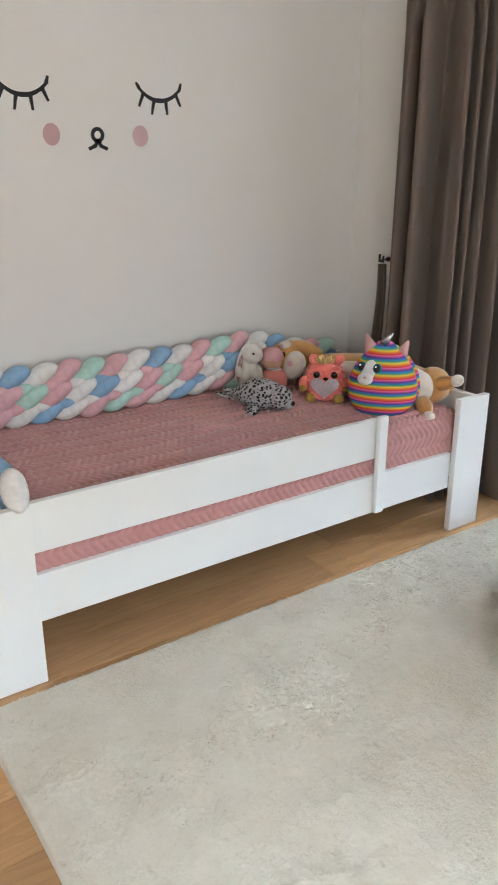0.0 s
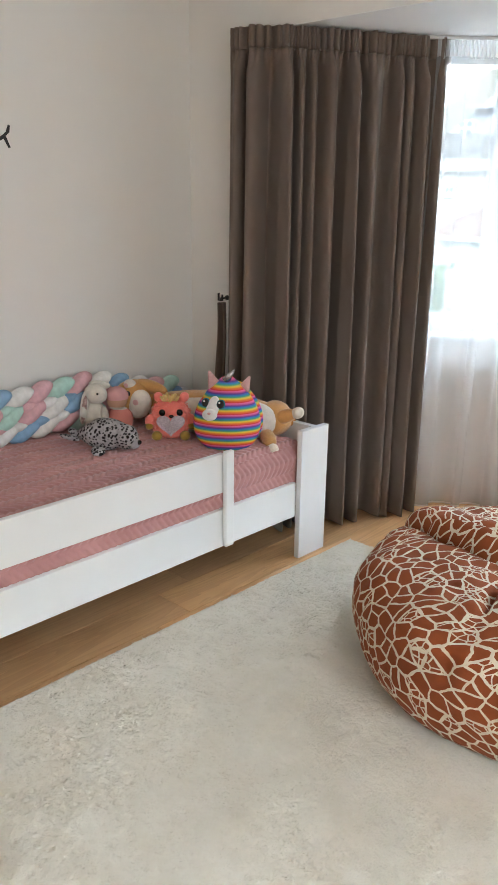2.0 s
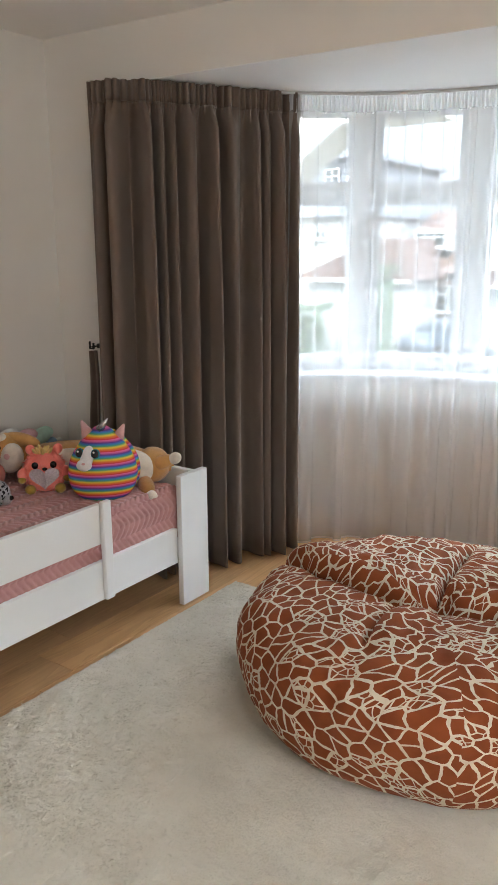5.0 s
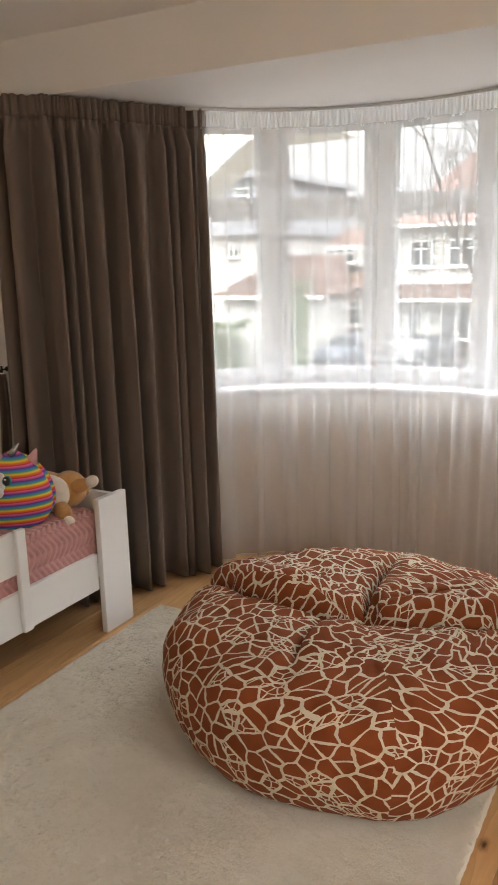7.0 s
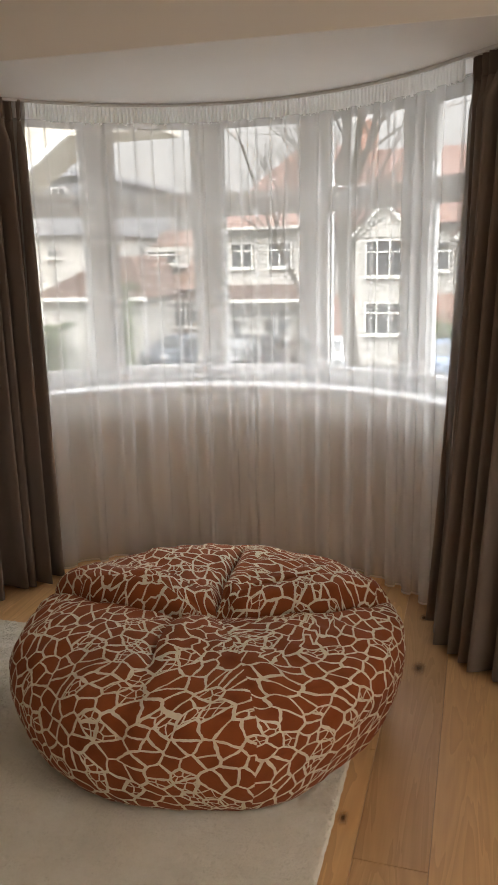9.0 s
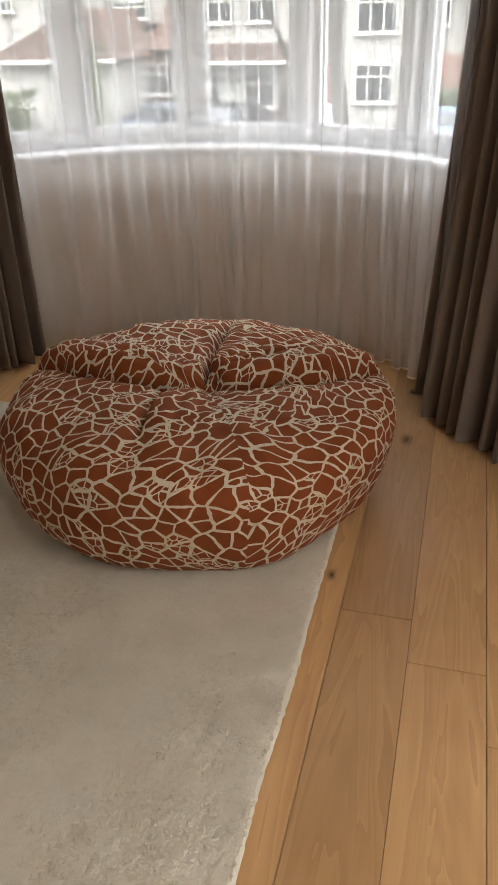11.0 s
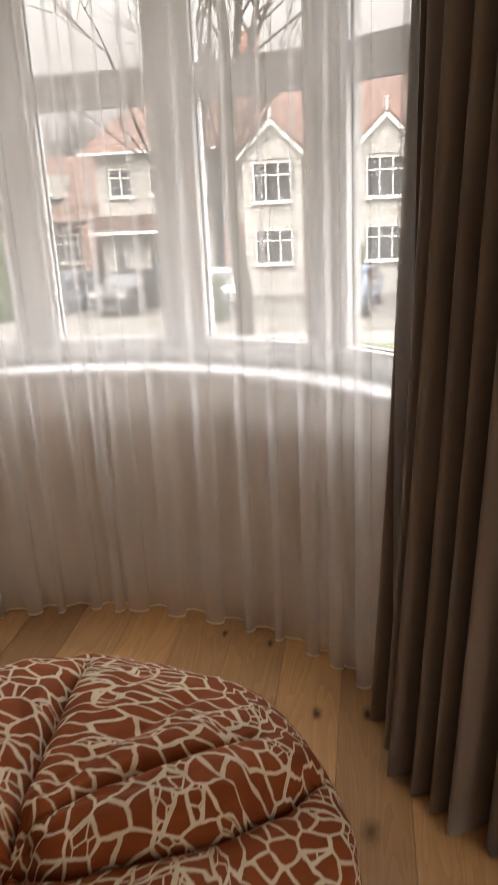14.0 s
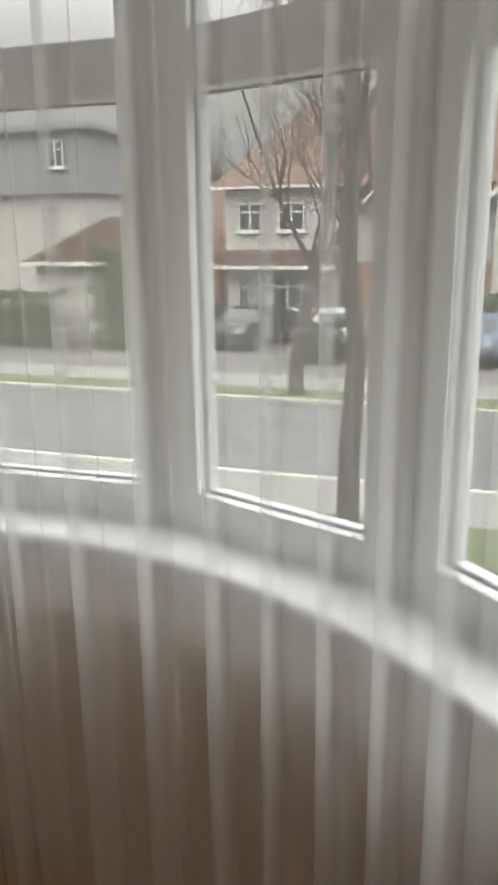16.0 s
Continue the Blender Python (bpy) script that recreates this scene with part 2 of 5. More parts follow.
def grid(nu, nv, f, closed=False):
    """A sheet of (nu+1) x (nv+1) points f(u, v), u and v from 0 to 1."""
    bm = bmesh.new()
    rows = [[bm.verts.new(f(i / nu, j / nv)) for j in range(nv + 1)] for i in range(nu if closed else nu + 1)]
    for i in range(nu):
        for j in range(nv):
            a, b = rows[i], rows[(i + 1) % len(rows)]
            bm.faces.new((a[j], b[j], b[j + 1], a[j + 1]))
    return bm


def ring_sweep(path, prof):
    """A closed profile of (out, z) swept along a plan path of (x, y, nx, ny)."""
    bm = bmesh.new()
    rows = [[bm.verts.new((x + nx * o, y + ny * o, z)) for o, z in prof] for x, y, nx, ny in path]
    k = len(prof)
    for a, b in zip(rows, rows[1:]):
        for j in range(k):
            bm.faces.new((a[j], b[j], b[(j + 1) % k], a[(j + 1) % k]))
    bm.faces.new(rows[0][::-1])
    bm.faces.new(rows[-1])
    return bm


def empty(name, x=0, y=0, z=0, rz=0.0):
    ob = new(name)
    ob.matrix_basis = pose(x, y, z, 0, 0, rz)
    ob.empty_display_size = 0.1
    return ob


def ball(rx, ry, rz, seg=20, ringn=12):
    bm = bmesh.new()
    bmesh.ops.create_uvsphere(bm, u_segments=seg, v_segments=ringn, radius=1.0)
    bmesh.ops.transform(bm, verts=bm.verts, matrix=Matrix.Diagonal((rx, ry, rz, 1)))
    return bm


def smooth_path(pts, n):
    """Catmull-Rom through plan points, n points with outward normals (to the left of the way)."""
    p = [Vector(q) for q in pts]
    p = [2 * p[0] - p[1]] + p + [2 * p[-1] - p[-2]]
    out = []
    for i in range(n + 1):
        s = i / n * (len(p) - 3)
        k = min(int(s), len(p) - 4)
        t = s - k
        a, b, c, d = p[k:k + 4]
        out.append(0.5 * (2 * b + (c - a) * t + (2 * a - 5 * b + 4 * c - d) * t * t + (3 * b - a - 3 * c + d) * t ** 3))
    length = [0.0]
    for a, b in zip(out, out[1:]):
        length.append(length[-1] + (b - a).length)
    even = []
    for i in range(n + 1):
        want = length[-1] * i / n
        k = max(j for j in range(n + 1) if length[j] <= want + 1e-9)
        k = min(k, n - 1)
        t = (want - length[k]) / max(1e-9, length[k + 1] - length[k])
        even.append(out[k].lerp(out[k + 1], t))
    res = []
    for i in range(n + 1):
        d = (even[min(i + 1, n)] - even[max(i - 1, 0)]).normalized()
        res.append((even[i].x, even[i].y, -d.y, d.x))
    return res


# ---- the room ----
CX, CY = 1.95, -0.155        # centre of the bay's curve
ROOM_H, BAY_H = 2.5, 2.264
SLOPE = 0.05                 # the front wall runs a little off square


def front(x):
    return 0.008 + SLOPE * x


def arc(r, a0, a1, n):
    """Plan points on the bay's curve, angles in degrees from straight ahead, normals pointing outwards."""
    res = []
    for i in range(n + 1):
        a = radians(a0 + (a1 - a0) * i / n)
        res.append((CX + r * math.sin(a), CY + r * math.cos(a), math.sin(a), math.cos(a)))
    return res


def structure(ob, label, category):
    return tagged(ob, label, category, kind="structure")


structure(link("wall_left", box(-0.15, 0.0, -4.2, 0.05, 0, ROOM_H), WALL), "plain off-white painted bedroom wall beside the bed", "wall")
structure(link("wall_back", box(-0.15, 4.75, -4.35, -4.2, 0, ROOM_H), WALL), "plain off-white painted bedroom wall", "wall")
# the right wall's opening is made up to let the fill light in
bm = bmesh.new()
for a in ((-4.2, -3.6, 0, ROOM_H), (-1.5, 0.3, 0, ROOM_H), (-3.6, -1.5, 0, 0.85), (-3.6, -1.5, 2.2, ROOM_H)):
    add_box(bm, 4.6, 4.75, a[0], a[1], a[2], a[3])
structure(link("wall_right", bm, WALL), "plain off-white painted bedroom wall with an added window opening", "wall")
# unseen window, added as the opening for the fill lamp
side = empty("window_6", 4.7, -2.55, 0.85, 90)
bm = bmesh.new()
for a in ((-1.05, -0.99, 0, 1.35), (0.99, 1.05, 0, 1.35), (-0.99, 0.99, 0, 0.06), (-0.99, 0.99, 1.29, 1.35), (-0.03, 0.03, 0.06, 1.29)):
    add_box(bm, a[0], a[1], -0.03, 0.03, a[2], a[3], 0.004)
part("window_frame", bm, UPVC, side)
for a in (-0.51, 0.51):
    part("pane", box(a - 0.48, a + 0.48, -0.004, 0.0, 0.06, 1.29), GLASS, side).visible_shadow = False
structure(side, "unseen white-framed window added in the side wall for fill light", "window")
structure(link("ceiling", box(-0.15, 4.75, -4.35, 0.3, ROOM_H, ROOM_H + 0.12), CEIL), "flat white painted ceiling", "ceiling")
JL, JR = 0.52, 3.38          # jambs of the bay's opening


def wall_piece(name, x0, x1, z0, z1, t=0.16):
    bm = bmesh.new()
    v = [bm.verts.new((x, front(x) + d, z)) for z in (z0, z1) for x, d in ((x0, 0), (x1, 0), (x1, t), (x0, t))]
    for f in ((0, 1, 2, 3), (4, 5, 6, 7), (0, 1, 5, 4), (1, 2, 6, 5), (2, 3, 7, 6), (3, 0, 4, 7)):
        bm.faces.new([v[k] for k in f])
    return link(name, bm, WALL)


structure(wall_piece("wall_front_1", -0.15, JL, 0, ROOM_H), "off-white painted wall beside the bay window", "wall")
structure(wall_piece("wall_front_2", JR, 4.75, 0, ROOM_H), "off-white painted wall beside the bay window", "wall")
structure(wall_piece("lintel", JL, JR, BAY_H, ROOM_H), "off-white painted wall above the bay opening", "wall")

# the curved wall under the windows, its returns and the ceiling of the bay
A0, A1 = -54.3, 52.7
BAYR = 1.385
la, ra = arc(BAYR, A0, A1, 48)[0], arc(BAYR, A0, A1, 48)[-1]
left_ret = [(JL, front(JL) + 0.02, -0.87, 0.49), (la[0], la[1], -0.87, 0.49)]
right_ret = [(ra[0], ra[1], 0.87, 0.49), (JR, front(JR) + 0.02, 0.87, 0.49)]
structure(link("bay_wall", ring_sweep(arc(BAYR, A0, A1, 48), [(0, 0), (0, 0.875), (0.2, 0.875), (0.2, 0)]), BAYWALL, smooth=False), "curved plain beige wall under the bay window", "wall")
structure(link("bay_return_1", ring_sweep(left_ret, [(0, 0), (0, BAY_H), (0.25, BAY_H), (0.25, 0)]), WALL), "off-white wall return of the bay", "wall")
structure(link("bay_return_2", ring_sweep(right_ret, [(0, 0), (0, BAY_H), (0.25, BAY_H), (0.25, 0)]), WALL), "off-white wall return of the bay", "wall")


def bay_ceiling():
    bm = bmesh.new()
    outer = [(x + 0.3 * nx, y + 0.3 * ny) for x, y, nx, ny in arc(BAYR, A0 - 20, A1 + 20, 40)]
    pts = [(JL, front(JL) + 0.0005), (JL - 0.3, front(JL) + 0.165)] + outer + [(JR + 0.3, front(JR) + 0.165), (JR, front(JR) + 0.0005)]
    lo = [bm.verts.new((x, y, BAY_H - 0.003)) for x, y in pts]
    hi = [bm.verts.new((x, y, BAY_H + 0.15)) for x, y in pts]
    bm.faces.new(lo)
    bm.faces.new(hi)
    for i in range(len(pts)):
        j = (i + 1) % len(pts)
        bm.faces.new((lo[i], lo[j], hi[j], hi[i]))
    bmesh.ops.triangulate(bm, faces=[f for f in bm.faces if len(f.verts) > 4])
    return bm


structure(link("bay_ceiling", bay_ceiling(), CEIL), "smooth white ceiling over the bay window", "ceiling")
structure(link("bay_apron", ring_sweep(arc(BAYR, A0, A1, 48), [(-0.012, 0.738), (-0.012, 0.874), (-0.002, 0.874), (-0.002, 0.738)]), BAYTRIM), "off-white curved band below the window sill, coloured darker for shade", "trim")
structure(link("dado_moulding", ring_sweep(arc(BAYR, A0, A1, 48), [(-0.03, 0.718), (-0.034, 0.728), (-0.026, 0.738), (-0.002, 0.742), (-0.002, 0.712), (-0.02, 0.712)]), BAYTRIM), "slim pale curved moulding round the bay", "trim")
structure(link("baseboard", ring_sweep(arc(BAYR, A0, A1, 48), [(-0.018, 0), (-0.018, 0.145), (-0.008, 0.168), (-0.002, 0.168), (-0.002, 0)]), BAYWALL), "curved beige painted skirting board in the bay", "baseboard")
structure(link("window_sill", ring_sweep(arc(BAYR, A0, A1, 48), [(-0.045, 0.884), (-0.045, 0.9), (-0.038, 0.906), (0.16, 0.908), (0.16, 0.876), (-0.038, 0.876)]), UPVC), "curved glossy white window sill", "sill")


# ---- the five window lights ----
def window_light(name):
    """One flat light: outer frame, transom, top pane and a casement below it, standing on the sill."""
    w, g = 0.283, 0.197
    ob = empty(name)
    fr = bmesh.new()
    for x0, x1, z0, z1 in ((-w, -w + 0.045, 0, 1.375), (w - 0.045, w, 0, 1.375), (-w + 0.045, w - 0.045, 0, 0.045), (-w + 0.045, w - 0.045, 1.31, 1.375), (-w + 0.045, w - 0.045, 0.885, 0.925)):
        add_box(fr, x0, x1, 0.0, 0.07, z0, z1 if z1 < 1.37 else 1.354, 0.004)
    part("window_frame", fr, UPVC, ob)

    def sash(name, z0, z1, proud):
        b, gz0, gz1 = bmesh.new(), z0 + 0.04, z1 - 0.026
        x = w - 0.047
        for a in ((-x, -g, z0, z1), (g, x, z0, z1), (-g, g, z0, gz0), (-g, g, gz1, z1)):
            add_box(b, a[0], a[1], -proud, 0.055, a[2], a[3], 0.007)
        s = part(name, b, UPVC, ob)
        seal = bmesh.new()
        for a in ((-g, -g + 0.004, gz0, gz1), (g - 0.004, g, gz0, gz1), (-g, g, gz0, gz0 + 0.004), (-g, g, gz1 - 0.004, gz1)):
            add_box(seal, a[0], a[1], 0.012, 0.02, a[2], a[3])
        part("rubber_seal", seal, SEAL, s)
        p = part("pane", box(-g, g, 0.022, 0.026, gz0, gz1), GLASS, s)
        p.visible_shadow = False
        return s

    sash("casement", 0.046, 0.884, 0.014)
    sash("top_sash", 0.926, 1.309, 0.003)
    return ob


LIGHTS = [-43.6, -22.2, -0.8, 20.6, 42.0]
first = None
for k, a in enumerate(LIGHTS):
    m = pose(CX + 1.478 * math.sin(radians(a)), CY + 1.478 * math.cos(radians(a)), 0.908, 0, 0, -a)
    if first is None:
        first = window_light("window_1")
        first.matrix_basis = m
        w = first
    else:
        w = copy_thing(first, m)
        w.name = "window_%d" % (k + 1)
    tagged(w, "white plastic bay window light with top pane and casement", "window", "lights of the bay window", "structure")
for k in range(6):
    a = LIGHTS[0] - 10.7 + 21.4 * k
    ob = link("mullion", box(-0.012, 0.012, 0.0, 0.09, 0.908, BAY_H - 0.004, 0.004), UPVC)
    ob.matrix_basis = pose(CX + 1.494 * math.sin(radians(a)), CY + 1.494 * math.cos(radians(a)), 0, 0, 0, -a)
    structure(ob, "narrow white plastic post between window lights", "mullion")


# ---- curtains ----
HEAD = 0.038                 # share of the drop taken by the gathered heading


def drape(path, z0, z1, folds, amp, bend, nv, seed, pinch=True, per=14, uneven=0.0, shift=(0.0, 0.0), v0=0.0, v1=1.0):
    """Pleated cloth hung along a plan path: deep rounded folds that loop back on themselves."""
    rng = random.Random(seed)
    n = len(path) - 1

    def at(s):
        s = max(0.0, min(1.0, s)) * n
        k = min(int(s), n - 1)
        t = s - k
        return [path[k][i] * (1 - t) + path[k + 1][i] * t for i in range(4)]

    q = [rng.uniform(0, 6.28) for _ in range(8)]

    def f(u, v):
        v = v0 + (v1 - v0) * (v ** 1.5 if pinch else v)
        z = z1 + (z0 - z1) * v
        ph = folds * u + uneven * (0.5 * math.sin(6.28 * 2.1 * u + q[0]) + 0.3 * math.sin(6.28 * 4.3 * u + q[1]) + 0.12 * v * math.sin(6.28 * 5.7 * u + q[2]))
        p = 2 * math.pi * ph
        a = amp * (1.0 + uneven * (0.5 * math.sin(6.28 * 2.9 * u + q[3]) + 0.35 * math.sin(6.28 * 6.2 * u + q[4])))
        a *= 0.35 + 0.65 * min(1.0, 12 * u, 12 * (1 - u)) if uneven else 1.0
        grow = (0.3 + 0.7 * max(0.0, min(1.0, (v - HEAD) / 0.045))) * (0.85 + 0.3 * v) if pinch else 0.8 + 0.4 * v
        d = math.sin(6.28 * 3.3 * u + q[5])
        x, y, nx, ny = at(u + (bend / folds) * math.sin(2 * p) * grow / 6.28)
        o = a * grow * (math.sin(p) + 0.3 * math.sin(2 * p + d) * min(1.0, 2.5 * v))
        if pinch:
            o += (0.019 * math.sin(4 * p) + 0.004 * math.sin(9 * p + d)) * max(0.0, min(1.0, (HEAD + 0.035 - v) / 0.04)) ** 1.5 * (0.8 + 0.2 * math.sin(p * 0.7))
        zz = z + (0.006 * math.sin(p * 0.5 + d) if v > 0.999 else 0.0)
        return (x + nx * o + shift[0] * v ** 1.6, y + ny * o + shift[1] * v ** 1.6, zz)
    return grid(folds * per, nv, f)


def heavy_curtain(pts, seed, folds, label, shift):
    ob = empty("curtain", pts[0][0], pts[0][1], 0)
    inv = ob.matrix_basis.inverted()
    path = smooth_path(pts, 60)
    for name, v0, v1, nv, thick in (("drape", HEAD, 1.0, 30, 0.003), ("pleated_heading", 0.0, HEAD, 6, 0.004)):
        cloth = drape(path, 0.012, 2.254, folds, 0.066, -0.25, nv, seed, True, 34, 0.6, shift, v0, v1)
        bmesh.ops.transform(cloth, matrix=inv, verts=cloth.verts)
        c = part(name, cloth, CURTAIN, ob, smooth=True)
        sol = c.modifiers.new("thickness", "SOLIDIFY")
        sol.thickness = thick
    return tagged(ob, label, "curtain", "heavy curtains of the bay")


heavy_curtain([(0.385, -0.1), (0.575, -0.065), (0.745, 0.195), (0.885, 0.45), (1.0, 0.685)], 3, 12, "full-length taupe pleated curtain drawn back beside the bed", (0.04, -0.06))
heavy_curtain([(2.965, 0.66), (3.05, 0.5), (3.14, 0.33), (3.27, 0.17), (3.55, 0.11), (3.95, 0.13)], 8, 16, "full-length taupe pleated curtain drawn back by the bay", (-0.08, -0.09))

sheer = empty("sheer_curtain", CX, CY, 0)
back = sheer.matrix_basis.inverted()


def voile(r, a0, a1, z0, z1, seed, v0=0.0, v1=1.0, nv=16):
    """Thin cloth that hangs flat and doubles back in narrow folds, some wide and some slim."""
    rng = random.Random(seed)
    total = radians(a1 - a0) * r
    prof, at = [], 0.0
    while at < total - 0.05:
        flat = rng.choice((0.045, 0.065, 0.085, 0.12)) * rng.uniform(0.8, 1.2)
        w, d = rng.choice((0.034, 0.046, 0.06, 0.08)) * rng.uniform(0.85, 1.15), rng.uniform(0.03, 0.045)
        tilt = rng.uniform(-0.4, 0.4)
        for ds, o in ((0.0, 0.0), (0.35, 0.012), (0.7, 0.008)):
            prof.append((at + flat * ds, o, tilt))
        e = at + flat + 0.5 * w
        for k in range(15):              # a loop of cloth that stands into the room on a narrow neck
            g = radians(132 + 276 * k / 14)
            prof.append((e + 0.5 * w * math.cos(g), d * (0.5 * math.sin(g) - 0.5), tilt))
        at = e + 0.42 * w
    n = len(prof) - 1

    def f(u, v):
        v = v0 + (v1 - v0) * v
        s, o, tilt = prof[round(u * n)]
        grow = 0.3 + 0.6 * min(1.0, v / 0.3) + 0.2 * v
        s = s + tilt * 0.05 * v
        rr = r + o * grow * 1.1
        a = radians(a0) + s / r
        z = z1 + (z0 - z1) * v 
        return (rr * math.sin(a), rr * math.cos(a), z)
    return grid(n, nv, f)


part("voile", voile(1.235, -51.5, 52.5, 0.02, 2.175, 21, 0.0, 0.9955), VOILE, sheer, smooth=True)
part("hem", voile(1.235, -51.5, 52.5, 0.02, 2.175, 21, 0.9955, 1.0, 1), veil("voile_hem", 0.45), sheer, "narrow stitched white hem", True)
bm = drape(arc(1.235, -51.5, 52.5, 80), 2.17, 2.244, 120, 0.008, 0.4, 2, 5, False, 6)
bmesh.ops.transform(bm, matrix=back, verts=bm.verts)
part("heading_tape", bm, TAPE, sheer, "gathered white heading tape", True)
tagged(sheer, "floor-length sheer white voile curtain round the bay", "curtain")
rail_path = smooth_path([(0.33, 0.0), (0.55, 0.1), (0.72, 0.33)] + [(x, y) for x, y, _, _ in arc(1.24, -46, 46, 12)] + [(3.18, 0.36), (3.34, 0.2), (3.95, 0.18)], 120)
tagged(link("curtain_rail", ring_sweep(rail_path, [(-0.01, 2.246), (-0.01, 2.259), (0.01, 2.259), (0.01, 2.246)]), RAILM), "slim bent curtain track under the bay ceiling", "curtain rail")

# ---- rug ----
def rug():
    x0, x1, y0, y1, h = 1.055, 2.695, -2.32, 0.06, 0.022

    def f(u, v):
        x, y = x0 + (x1 - x0) * u, y0 + (y1 - y0) * v
        e = min(u * (x1 - x0), (1 - u) * (x1 - x0), v * (y1 - y0), (1 - v) * (y1 - y0))
        k = min(1.0, e / 0.012)
        z = 0.004 + (h - 0.004) * math.sqrt(max(0.0, 1 - (1 - k) ** 2))
        z += 0.002 * noise.noise((x * 9, y * 9, 0)) + 0.0022 * noise.noise((x * 34, y * 34, 3)) + 0.0018 * noise.noise((x * 75, y * 75, 5))
        if e < 0.001:
            x += 0.006 * noise.noise((x * 3, y * 3, 7)) + 0.003 * noise.noise((x * 60, y * 60, 7))
            y += 0.006 * noise.noise((x * 3, y * 3, 9))
            z = 0.001
        return (x, y, z)
    return grid(290, 420, f)


def rug_fibres(count=150000):
    """Short yarn ends that lean in brushed clumps; one blade each."""
    r = np.random.default_rng(7)
    x, y = r.uniform(1.064, 2.686, count), r.uniform(-2.311, 0.051, count)
    z = np.full(count, 0.0205)

    def wave(fx, fy, ph):
        return np.sin(x * fx + ph + 1.7 * np.sin(y * fy * 0.61 + ph)) * np.sin(y * fy + 2.1 * ph + 1.3 * np.sin(x * fx * 0.73))
    swirl = 0.9 + 0.5 * wave(19.0, 23.0, 1.9) + 0.8 * wave(61.0, 53.0, 3.1) + r.normal(0, 0.9, count)
    lean = 0.009 + 0.0015 * wave(31.0, 37.0, 2.2) + r.uniform(0, 0.005, count)
    tall = 0.0032 + 0.0006 * wave(47.0, 41.0, 4.0) + 0.0006 * wave(90.0, 97.0, 1.0) + r.uniform(-0.001, 0.001, count)
    tx, ty = x + np.cos(swirl) * lean, y + np.sin(swirl) * lean
    turn = r.uniform(0, 6.283, count)
    wx, wy = np.cos(turn) * 0.0036, np.sin(turn) * 0.0036
    co = np.empty((count, 3, 3), np.float32)
    co[:, 0] = np.stack((x - wx, y - wy, z), 1)
    co[:, 1] = np.stack((x + wx, y + wy, z), 1)
    co[:, 2] = np.stack((tx, ty, z + np.maximum(0.002, tall)), 1)
    me = bpy.data.meshes.new("pile")
    me.vertices.add(count * 3)
    me.vertices.foreach_set("co", co.ravel())
    me.loops.add(count * 3)
    me.loops.foreach_set("vertex_index", np.arange(count * 3, dtype=np.int32))
    me.polygons.add(count)
    me.polygons.foreach_set("loop_start", np.arange(0, count * 3, 3, dtype=np.int32))
    me.update(calc_edges=True)
    me.materials.append(PILE)
    return me


mat_rug = link("rug", rug(), PILE, smooth=True)
tagged(mat_rug, "cream short-pile rug lying on the oak floor", "rug")
pile = new("tufting", rug_fibres())
pile.parent = mat_rug
tagged(pile, kind="stuff")


# ---- bean bag ----
GORES = (88, 180, 300, 448)  # seams between the bag's panels, degrees
# crease: bearing at the middle, turn per metre outwards, length, depth, width, rise of the fuller side (+ towards larger bearings)
CREASES = ((88, 10, 0.58, 0.085, 0.02, -0.03), (202, -44, 0.68, 0.085, 0.024, -0.072), (-12, 58, 0.66, 0.085, 0.024, 0.068),
           (256, 24, 0.46, 0.055, 0.02, 0.042), (60, -10, 0.52, 0.022, 0.028, 0.0), (36, -6, 0.58, 0.03, 0.026, 0.012), (140, 12, 0.5, 0.014, 0.04, 0.0),
           (300, 0, 0.34, 0.012, 0.03, 0.0))


